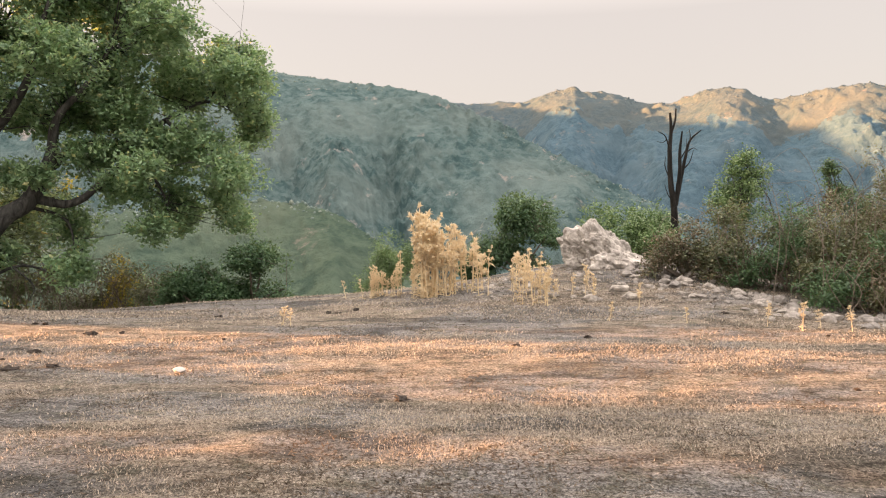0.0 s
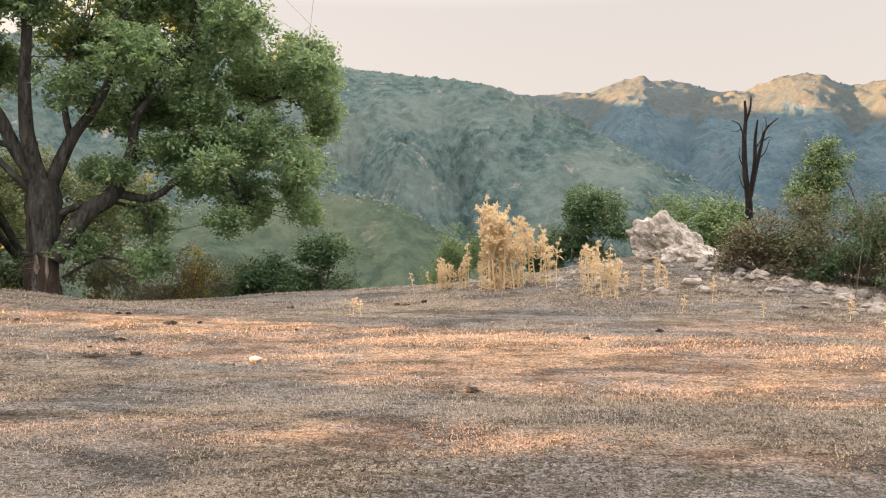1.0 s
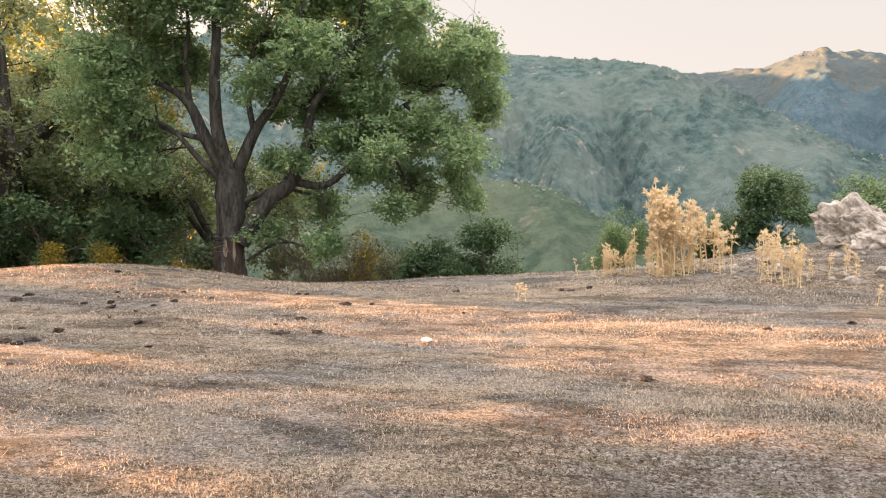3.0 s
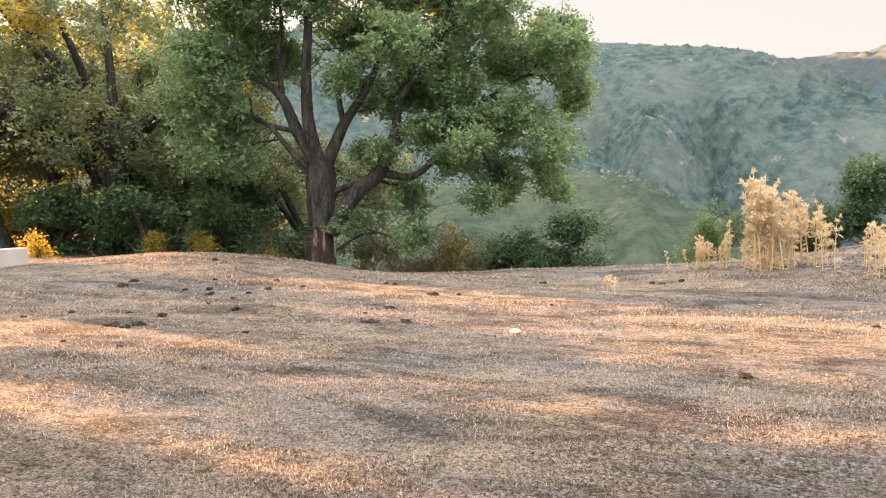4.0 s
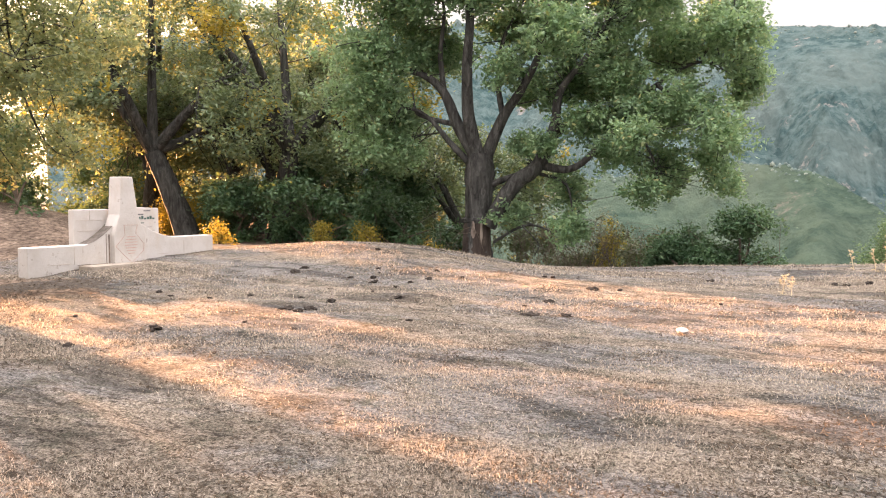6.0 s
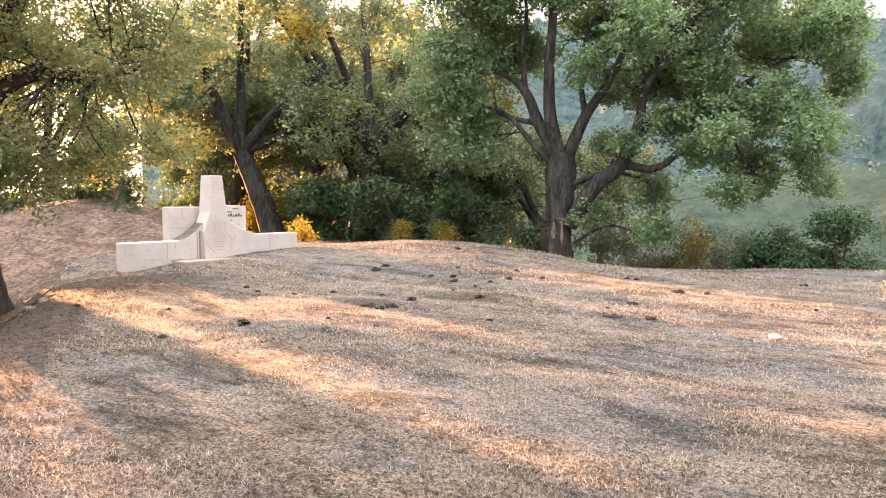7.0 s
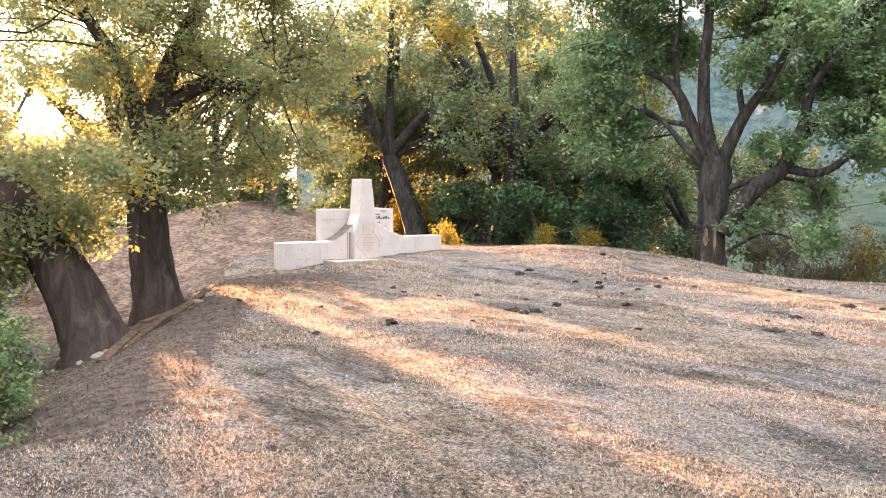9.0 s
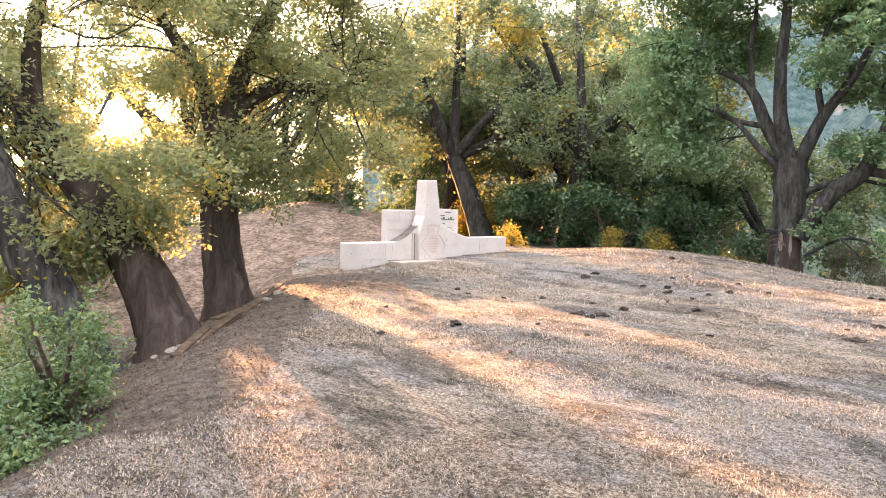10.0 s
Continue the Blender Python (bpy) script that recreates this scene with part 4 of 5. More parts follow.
for (x, y), trunk, limbs, lobes, label, seed, _ in BANK_OAKS:
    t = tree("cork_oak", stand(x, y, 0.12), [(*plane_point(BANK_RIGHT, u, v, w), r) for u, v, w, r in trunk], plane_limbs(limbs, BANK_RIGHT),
             plane_lobes(lobes, BANK_RIGHT, seed, 38.0, 1.3, 0.9), label, seed=seed, per=30, leaf=0.092, spread=0.165, mat=M_LIT_LEAF, gap=0.1, backlit=0.42, bark=M_STRIPPED if seed < 23 else M_BARK, trunk_sides=18)
    bank_trees.append(t)


def grove_oak(at, face, size, seed, height, spread_r, radius, lean, low, per):
    """An oak of the grove: leaning trunk, five or six limbs, a broad uneven crown."""
    rng = np.random.default_rng(seed)
    fork = height * rng.uniform(0.26, 0.34)
    top = (lean[0], lean[1], fork)
    trunk = [(0, 0, -0.2, radius * 1.5), (0, 0, 0.3, radius * 1.1), (lean[0] * 0.45, lean[1] * 0.45, fork * 0.55, radius * 0.92), (*top, radius * 0.8)]
    limbs, lobes = [], []
    n = 7
    for i in range(n):
        a = i * 6.283 / n + rng.uniform(-0.4, 0.4)
        reach = spread_r * rng.uniform(0.5, 0.85) * (0.35 if i == n - 1 else 1)
        end = (top[0] + math.cos(a) * reach, top[1] + math.sin(a) * reach, height * rng.uniform(0.5, 0.82) if i < n - 1 else height * 0.88)
        mid = (top[0] + math.cos(a) * reach * 0.45, top[1] + math.sin(a) * reach * 0.45, (fork + end[2]) / 2 + rng.uniform(-0.4, 0.2))
        limbs.append([(*top, radius * 0.5), (*mid, radius * 0.36), (*end, radius * 0.14)])
        for k in range(2):
            c = np.array(end) + rng.normal(0, 0.6, 3) - [0, 0, k * rng.uniform(0.8, low)]
            r = rng.uniform(0.9, 1.5, 3) * np.array([1, 1, 0.8]) * spread_r / 3.6
            lobes.append((c, r, int(44 * r[0] * r[1])))
    turn = Matrix.Rotation(radians(face), 3, "Z")
    spin = lambda q: tuple(turn @ Vector(q[:3]) * size)
    trunk = [(*spin(q), q[3] * size) for q in trunk]
    limbs = [[(*spin(q), q[3] * size) for q in limb] for limb in limbs]
    lobes = [(np.array(spin(c)), np.asarray(r) * size, n) for c, r, n in lobes]
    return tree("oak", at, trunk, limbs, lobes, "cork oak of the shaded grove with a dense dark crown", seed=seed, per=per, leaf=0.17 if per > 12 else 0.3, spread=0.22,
                mat=M_SHADED_LEAF, group="oaks of the grove", hollow=1.8, gap=0.16, backlit=0.43)


SORTS = [(61, 8.4, 3.6, 0.30, (-0.5, 0.3), 2.6), (62, 9.2, 3.9, 0.36, (-0.7, -0.6), 3.2), (63, 7.6, 3.3, 0.24, (0.4, 0.2), 2.8)]
# oaks beyond y 24 are added, hidden behind the grove to block the sun
GROVE = [(1, -22.6, 16.5, 10, 1.1), (0, -20.2, 18.6, 200, 1.3), (2, -17.6, 20.8, 80, 1.0), (2, -24.4, 20.0, 300, 1.1),
         (1, -28.5, 19.2, 120, 1.28), (0, -29.5, 12.0, 30, 1.1), (0, -15.2, 23.2, 150, 0.9), (2, -24.5, 21.5, 20, 1.15), (1, -31.0, 7.6, 250, 1.1), (2, -27.0, 3.2, 100, 1.0), (1, -24.0, 25.5, 40, 1.1), (0, -20.0, 27.5, 90, 1.1), (1, -28.5, 20.0, 330, 1.1), (2, -26.5, 29.0, 60, 1.3), (0, -31.0, 25.0, 10, 1.2), (2, -34.5, 21.6, 0, 1.3), (1, -36.0, 33.6, 70, 1.45), (0, -41.0, 35.0, 160, 1.55), (1, -38.5, 31.5, 210, 1.4), (1, -44.0, 37.0, 300, 1.5), (0, -33.0, 31.0, 20, 1.4)]
for k, x, y, face, size in GROVE:
    grove_oak(stand(x, y, 0.15), face, size, *SORTS[k], 14 if y > 30.5 else 7 if y > 24 or x < -30 else 21)


def bush(name, x, y, lobes, label, mat, leaf=0.06, per=40, spread=0.14, seed=1, sink=0.05, category="bush", stems=5, gap=0.0, z=None, hollow=2.2):
    """A shrub: several stems from one root and a low crown."""
    rng = np.random.default_rng(seed)
    limbs = []
    for i in range(stems):
        c, r, _ = lobes[i % len(lobes)]
        e = np.array(c) + rng.normal(0, 0.3, 3) * np.array(r)
        limbs.append([(rng.normal(0, 0.06), rng.normal(0, 0.06), -0.05, 0.045), (e[0] * 0.4 + rng.normal(0, 0.08), e[1] * 0.4, e[2] * 0.5, 0.03), (*e, 0.012)])
    at = stand(x, y, sink) if z is None else (x, y, z)
    root = thing(name, at, label, category)
    for pts in limbs:
        v, f = tube(pts, 6, 5, 0.05, rng)
        part("stem", sheet("stem", v, f), M_TWIG, root)
    centres = clump_centres(lobes, rng, hollow, gap, at)
    twigs = Soup()
    ends = np.array([l[2][:3] for l in limbs] + [l[1][:3] for l in limbs])
    for q in np.vstack(centres)[::9]:
        s = ends[np.argmin(np.linalg.norm(ends - q, axis=1))]
        twigs.add(*tube([(*s, 0.011), (*((s + q) / 2 + rng.normal(0, 0.06, 3)), 0.008), (*q, 0.004)], 3, 2))
    tagged(part("twig_mass", twigs.mesh("twig_mass"), M_TWIG, root), kind="stuff")
    v, f = leaves(np.vstack(centres), spread, per, leaf, rng, 0.0, at=at)
    part("crown", sheet("crown", v, f, False), mat, root)
    return root


def heap(w, h, n, seed, dense=30, flat=0.8):
    """Lobes that fill a heap w metres wide and h high."""
    rng = np.random.default_rng(seed)
    out = []
    for u in (-0.3, 0.0, 0.3):
        out.append(((u * w, 0.0, h * 0.24), np.array([w * 0.26, w * 0.24 * flat, h * 0.26]), int(dense * w * h * 0.11) + 6))
    n = n * 2
    for i in range(n):
        u = rng.uniform(-1, 1)
        r = np.array([w * 0.22, w * 0.2 * flat, h * 0.24]) * rng.uniform(0.65, 1.25)
        c = (u * w * 0.42, rng.uniform(-0.35, 0.35) * w * flat, h * (0.14 + 0.66 * (1 - u * u) * rng.uniform(0.05, 1.1)))
        out.append((c, r, int(dense * (r[0] * r[1] + r[1] * r[2] + r[0] * r[2]) ** 0.9 * 2) + 6))
    return out


# undergrowth of the grove; shrubs below y 7 are added to hold back the sun
for i, (x, y, w, h) in enumerate([(-17.8, 17.6, 3.4, 2.6), (-15.3, 18.8, 3.2, 2.2), (-13.6, 19.8, 2.4, 1.5), (-19.6, 20.4, 3.6, 3.4), (-21.0, 17.2, 3.0, 2.6),
                                  (-16.8, 20.6, 3.4, 3.6), (-27.6, 9.0, 4.5, 3.6), (-29.5, 14.5, 4.0, 3.6), (-22.9, 11.0, 3.0, 2.7), (-26.4, 6.8, 2.4, 2.9), (-33.0, 20.6, 4.5, 4.6), (-35.5, 24.0, 4.5, 4.6), (-25.5, 4.9, 2.2, 2.4), (-24.5, 3.4, 2.2, 2.2), (-19.5, 2.3, 3.2, 2.8), (-26.0, 12.0, 3.4, 3.0), (-18.3, 22.4, 3.5, 4.0)]):
    bush("shrub", x, y, heap(w, h, 7, 100 + i, 26), "dark evergreen shrub in the shade of the oaks", M_DARK_LEAF, 0.165, 10, 0.2, 100 + i, gap=0.2)
# yellow leaf colour stands in for sunlight behind the grove
for i, (x, y, w, h) in enumerate([(-20.8, 24.5, 4.5, 2.6), (-24.8, 18.6, 4.0, 2.2), (-16.4, 26.0, 4, 2.2)]):
    bush("shrub", x, y, heap(w, h, 6, 130 + i, 22), "shrub coloured yellow like sunlit leaves behind the grove", M_YELLOW_LEAF, 0.11, 18, 0.2, 130 + i)

# added shrubs whose gold colour stands in for sunlit gaps between trunks
for i, (x, y, w, h) in enumerate([(-18.6, 14.6, 0.8, 0.8), (-15.3, 17.5, 0.9, 0.9), (-13.6, 18.6, 1.0, 0.8), (-16.4, 16.7, 0.7, 0.8)]):
    bush("shrub", x, y, heap(w, h, 5, 140 + i, 14), "small shrub coloured gold for the sunlit gap between oak trunks", M_YELLOW_LEAF, 0.075, 16, 0.15, 140 + i)

# scrub below the edge of the knoll
LOW = [(-6.1, 19.2, 1.9, 1.25, M_DARK_LEAF, "low dark green shrub at the edge of the knoll"), (-4.9, 19.6, 2.2, 1.45, M_DARK_LEAF, "low dark green shrub at the edge of the knoll"),
       (-7.4, 21.0, 2.6, 1.6, M_GREY_LEAF, "thin grey-green scrub below the oak"), (-9.6, 22.6, 3.0, 2.6, M_GREY_LEAF, "thin grey-green scrub below the oak"),
       (-12.4, 24.5, 3.4, 3.2, M_GREY_LEAF, "tall pale scrub behind the oak"), (-14.6, 23.5, 3.0, 2.6, M_GREY_LEAF, "tall pale scrub behind the oak"),
       (-10.2, 26.5, 3.0, 3.4, M_LIGHT_LEAF, "pale green scrub below the knoll"), (-9.1, 21.6, 0.9, 1.9, M_YELLOW_LEAF, "small yellow-leaved shrub below the knoll")]
for i, (x, y, w, h, mat, label) in enumerate(LOW):
    dark = mat is M_DARK_LEAF
    bush("shrub", x, y, heap(w, h, 6, 150 + i, 34 if dark else 18), label, mat, 0.1, 22 if dark else 14, 0.17, 150 + i, gap=0.05)

bush("shrub", -1.75, 24.6, heap(2.0, 2.6, 6, 170, 30), "grey-green leafy shrub behind the thistles", M_LIGHT_LEAF, 0.07, 40, 0.16, 170)
bush("shrub", 2.35, 23.2, heap(2.8, 2.5, 7, 171, 22), "dense dark green lentisk shrub", M_DARK_LEAF, 0.11, 36, 0.17, 171, gap=0.12, hollow=1.6)
bush("shrub", 1.0, 23.4, heap(1.0, 1.7, 4, 172, 34), "small dark green shrub beside the boulder", M_DARK_LEAF, 0.07, 42, 0.14, 172)
bush("shrub", 6.4, 26.0, heap(3.8, 3.3, 8, 173, 16), "light green leafy shrub behind the boulder", M_LIGHT_LEAF, 0.115, 26, 0.17, 173)
bush("shrub", 7.4, 27.6, heap(1.8, 3.6, 6, 174, 16), "light green shrub beside the dead tree", M_LIGHT_LEAF, 0.115, 26, 0.17, 174)
tree("young_oak", stand(8.0, 20.4), [(0, 0, 0, 0.09), (0.05, 0, 1.5, 0.07), (0.0, 0, 2.6, 0.04)], [],
     [((0, 0, 2.3), (0.8, 0.7, 0.45), 60), ((0.35, 0, 2.7), (0.45, 0.45, 0.35), 26), ((-0.4, 0.1, 2.0), (0.55, 0.5, 0.4), 30), ((0.1, 0, 3.15), (0.32, 0.3, 0.3), 18), ((0.0, 0, 1.6), (0.8, 0.6, 0.5), 50), ((-0.15, 0, 2.85), (0.35, 0.3, 0.3), 16)],
     "young green oak rising from the brambles", leaf=0.085, per=40, spread=0.14, seed=31, gap=-0.3, mat=M_LIGHT_LEAF)
tree("small_pine", stand(11.4, 22.4), [(0, 0, 0, 0.08), (0, 0, 2.0, 0.05), (0, 0, 3.5, 0.03)], [],
     [((0, 0, 3.5), (0.2, 0.2, 0.4), 16), ((0.3, 0, 2.6), (0.6, 0.6, 0.5), 40), ((1.2, 0.2, 2.2), (0.9, 0.7, 0.7), 60)],
     "small dark conifer behind the scrub", leaf=0.09, per=50, spread=0.12, mat=M_DARK_LEAF, seed=32)

# brambles and dry scrub on the stony side
BRAMBLE = [(5.7, 17.6, 2.0, 1.5, M_BROWN_LEAF), (6.7, 17.2, 2.2, 1.9, M_GREY_LEAF), (7.6, 16.6, 2.4, 2.2, M_DARK_LEAF), (8.6, 15.8, 2.6, 2.6, M_GREY_LEAF),
           (8.2, 14.6, 2.0, 1.6, M_DARK_LEAF), (9.3, 14.3, 2.6, 2.9, M_BROWN_LEAF), (8.6, 13.4, 1.6, 1.2, M_GREY_LEAF), (10.2, 16.6, 3.0, 3.8, M_GREY_LEAF),
           (11.0, 14.0, 3.0, 3.6, M_DARK_LEAF), (9.5, 18.5, 2.6, 2.8, M_BROWN_LEAF)]
for i, (x, y, w, h, mat) in enumerate(BRAMBLE):
    brown = mat is M_BROWN_LEAF
    bush("bramble", x, y, heap(w, h, 8, 180 + i, 17), "tangled dry brown bramble with bare stems" if brown else "tangled green bramble shrub", mat, 0.072, 24 if brown else 27, 0.15,
         180 + i, stems=9, gap=0.0)


def canes(x, y, n, w, h, seed):
    """Arching bare stems over the brambles."""
    rng = np.random.default_rng(seed)
    sp = Soup()
    for i in range(n):
        a = rng.uniform(0, 6.283)
        b = np.array([rng.normal(0, w * 0.4), rng.normal(0, w * 0.3), 0])
        t = b + [math.cos(a) * w * 0.4, math.sin(a) * w * 0.4, h * rng.uniform(0.7, 1.15)]
        e = t + [math.cos(a) * w * 0.4, math.sin(a) * w * 0.4, -h * rng.uniform(-0.2, 0.6)]
        sp.add(*tube([(*b, 0.008), (*((b + t) / 2 + rng.normal(0, 0.25, 3)), 0.007), (*t, 0.005), (*e, 0.003)], 4, 4))
    root = part("bare_canes", sp.mesh("bare_canes"), M_TWIG)
    root.location = stand(x, y)
    tagged(root, "grey leafless canes arching out of the brambles", "twigs", kind="stuff")


for i, (x, y, n, w, h) in enumerate([(6.8, 17.0, 40, 1.6, 1.5), (8.4, 15.4, 50, 2.0, 2.2), (9.6, 14.6, 50, 2.0, 2.4), (8.4, 13.2, 40, 1.4, 1.1), (10.4, 17.0, 40, 2.0, 3.0), (-11.0, 19.6, 60, 2.2, 1.6), (-9.6, 20.4, 50, 2.2, 1.5)]):
    canes(x, y, n, w, h, 200 + i)

# dead tree: stems as rows of offset, depth, height above the eye's level and radius
snag_at = stand(7.75, 25.4)
snag = thing("dead_tree", snag_at, "charred leafless dead tree with upright broken branches", "tree")
rng = np.random.default_rng(77)
up = 1.6 - snag_at[2]
SNAG = [
    [(0.02, 0.0, -up - 0.1, 0.20), (0.0, 0.0, 0.6, 0.15), (-0.13, 0.0, 1.65, 0.12), (-0.17, 0.02, 2.7, 0.10), (-0.12, 0.05, 3.4, 0.075), (-0.16, 0.05, 4.0, 0.05)],
    [(-0.12, 0.05, 3.3, 0.06), (0.02, 0.08, 3.75, 0.05), (0.05, 0.1, 4.15, 0.03)],
    [(0.02, 0.0, 0.9, 0.11), (0.12, -0.1, 1.9, 0.085), (0.11, -0.15, 2.7, 0.065), (0.17, -0.2, 3.35, 0.03)],
    [(0.08, 0.05, 1.2, 0.10), (0.30, 0.15, 2.1, 0.075), (0.42, 0.2, 2.6, 0.06), (0.56, 0.2, 3.1, 0.045), (0.95, 0.25, 3.45, 0.015)],
    [(0.56, 0.2, 3.05, 0.035), (0.6, 0.3, 3.3, 0.02), (0.55, 0.3, 3.5, 0.01)],
    [(-0.17, 0.02, 2.75, 0.045), (-0.36, -0.1, 3.2, 0.03), (-0.62, -0.15, 3.35, 0.012)],
    [(-0.3, -0.08, 3.1, 0.025), (-0.42, 0.0, 3.0, 0.015), (-0.6, 0.05, 3.05, 0.008)],
    [(0.30, 0.15, 2.1, 0.035), (0.5, 0.05, 2.35, 0.025), (0.62, 0.0, 2.75, 0.01)],
    [(0.45, 0.2, 2.7, 0.03), (0.7, 0.3, 2.85, 0.02), (0.85, 0.35, 2.8, 0.008)],
    [(-0.13, 0.0, 1.7, 0.03), (-0.3, 0.1, 2.2, 0.02), (-0.27, 0.15, 2.55, 0.008)],
    [(0.11, -0.15, 2.4, 0.03), (0.28, -0.25, 2.75, 0.02), (0.3, -0.25, 3.1, 0.008)],
    [(0.0, 0.0, 1.0, 0.03), (-0.25, -0.1, 1.25, 0.02), (-0.38, -0.15, 1.6, 0.008)],
]
for i, row in enumerate(SNAG):
    v, f = tube([(u, d, w + up, r * 0.75) for u, d, w, r in row], 10 if i == 0 else 7, 6, 0.09, rng)
    part("branch" if i else "trunk", sheet("branch" if i else "trunk", v, f), M_DEADWOOD, snag)

# leafy shrub beside the camera's path
bush("shrub", -6.9, 0.45, heap(1.9, 0.82, 9, 221, 30), "green leafy shrub beside the path", M_PATH_LEAF, 0.05, 44, 0.12, 221, stems=9)
rng = np.random.default_rng(223)
shoots = [((rng.uniform(-0.8, 0.9), rng.uniform(-0.3, 0.4), rng.uniform(0.55, 1.05)), (0.13, 0.13, 0.26), 7) for _ in range(12)]
bush("shrub", -7.1, 0.75, shoots, "upright leafy shoots of a shrub beside the path", M_PATH_LEAF, 0.05, 26, 0.07, 223, stems=12, gap=-0.6)
bush("shrub", -9.2, 0.2, heap(2.2, 1.25, 8, 222, 26), "green shrub with yellowing leaves before the leaning oak", M_LIT_LEAF, 0.055, 40, 0.14, 222, stems=8)


# ---- boulder and stones ----
def stone_mesh(name, size, seed, cuts=4, sub=3, rough=0.16, taper=0.0, cracks=0.0):
    """A stone with broken faces."""
    rng = np.random.default_rng(seed)
    bm = bmesh.new()
    bmesh.ops.create_icosphere(bm, subdivisions=sub, radius=1)
    planes = [(Vector(rng.normal(0, 1, 3)).normalized(), rng.uniform(0.55, 0.85)) for _ in range(cuts)]
    off = Vector(rng.uniform(0, 50, 3))
    for vtx in bm.verts:
        co = vtx.co.copy()
        for n, h in planes:
            dd = co.dot(n) - h
            if dd > 0:
                co -= n * dd * 0.9
        co += vtx.co * (noise.fractal(co * 1.6 + off, 1.0, 2.0, 5) * rough + noise.fractal(co * 5 + off, 1.0, 2.0, 3) * rough * 0.35)
        if cracks:
            q = co * 1.7 + off
            co -= vtx.co * cracks * max(0.0, 1 - 7 * abs(noise.noise(q + Vector((noise.noise(q * 2), 0, noise.noise(q * 2 + off))) * 0.5))) ** 2
            co += vtx.co * 0.035 * noise.noise(Vector((co.x * 9, co.y * 9, co.z * 5)) + off)
        k = 1 - taper * max(0.0, co.z)
        vtx.co = Vector(((co.x * k - 0.5 * taper * max(0.0, co.z)) * size[0], co.y * k * size[1], co.z * size[2]))
    me = bpy.data.meshes.new(name)
    bm.to_mesh(me)
    bm.free()
    return me


boulder = part("boulder", stone_mesh("boulder", (1.55, 1.0, 1.12), 312, 15, 6, 0.26, 0.3, 0.07), M_ROCK)
boulder.matrix_basis = pose(4.25, 19.5, 0.74, 0, 8, 20)
tagged(boulder, "large pale weathered limestone boulder with cracks", "rock")
rng = np.random.default_rng(310)
stones = [stone_mesh("stone", (0.2, 0.15, 0.11), 320 + i, 9, 2, 0.22) for i in range(7)]
for i in range(270):
    t = rng.random() ** 0.8
    if i < 190:
        x, y = 4.6 + (7.8 - 4.6) * t + rng.normal(0, 0.42), 18.2 + (12.0 - 18.2) * t + rng.normal(0, 0.5)
    else:
        x, y = rng.uniform(0.8, 5.2), rng.uniform(15.2, 19.0)
    s = min(rng.lognormal(-0.82, 0.5), 1.2)
    if i < 8:
        s = rng.uniform(0.8, 1.2)
    ob = part("stone", stones[i % 7], M_STONE)
    ob.matrix_basis = pose(x, y, float(ground_z(x, y)) + 0.02 * s, rng.uniform(-15, 15), rng.uniform(-15, 15), rng.uniform(0, 360)) @ Matrix.Scale(s, 4)
    tagged(ob, "pale grey field stone lying in a loose heap", "stone", "stones of the heap")
ob = part("stone", stone_mesh("stone", (0.08, 0.06, 0.04), 340, 5, 3, 0.1), M_PALE)
ob.location = (-3.01, 8.62, float(ground_z(-3.01, 8.62)) + 0.04)
tagged(ob, "small white stone lying on the straw", "stone")

# dried dung and clods
clods = [stone_mesh("clod", (0.085, 0.065, 0.032), 350 + i, 4, 3, 0.75) for i in range(5)]
CLODS = [(2.2, 11.5), (-0.4, 7.3), (-5.4, 11.6), (-5.05, 8.75), (-7.45, 9.05), (-11.3, 10.9), (-11.1, 10.4), (-7.85, 7.3), (-8.15, 7.36), (-8.2, 5.3), (-8.0, 8.1), (-9.0, 10.3), (-8.3, 11.0), (-4.6, 8.9), (-2.2, 14.6), (-1.7, 14.8), (-2.0, 14.5)]
for i in range(58):
    if i < len(CLODS):
        x, y = CLODS[i]
        s = rng.uniform(0.8, 1.3)
    elif i < 40:
        x, y = rng.normal(-8.6, 1.8), rng.normal(9.8, 1.7)
        s = min(rng.lognormal(-0.5, 0.4), 1.1)
    else:
        a, d = math.radians(rng.uniform(-30, 70)), rng.uniform(8.5, 16.5)
        x, y = -math.sin(a) * d, math.cos(a) * d
        s = min(rng.lognormal(-0.5, 0.4), 1.0)
    ob = part("clod", clods[i % 5], M_DUNG)
    ob.matrix_basis = pose(x, y, float(fine_z(x, y)) + 0.012, rng.uniform(-8, 8), rng.uniform(-8, 8), rng.uniform(0, 360)) @ Matrix.Scale(s, 4)
    tagged(ob, "dark dried clod of dung on the straw", "clod", "clods on the ground")


# ---- dry thistles ----
def spiny_head(seed):
    rng = np.random.default_rng(seed)
    n = 24
    d = rng.normal(0, 1, (n, 3)) + [0, 0, 0.35]
    d /= np.linalg.norm(d, axis=1)[:, None]
    s = np.cross(d, rng.normal(0, 1, (n, 3)))
    s /= np.linalg.norm(s, axis=1)[:, None]
    L = rng.uniform(0.035, 0.07, (n, 1))
    v = np.stack([s * 0.014, -s * 0.014, d * L], 1).reshape(-1, 3)
    return sheet("head", v, np.arange(3 * n).reshape(-1, 3), False)


HEADS = [spiny_head(420 + i) for i in range(4)]


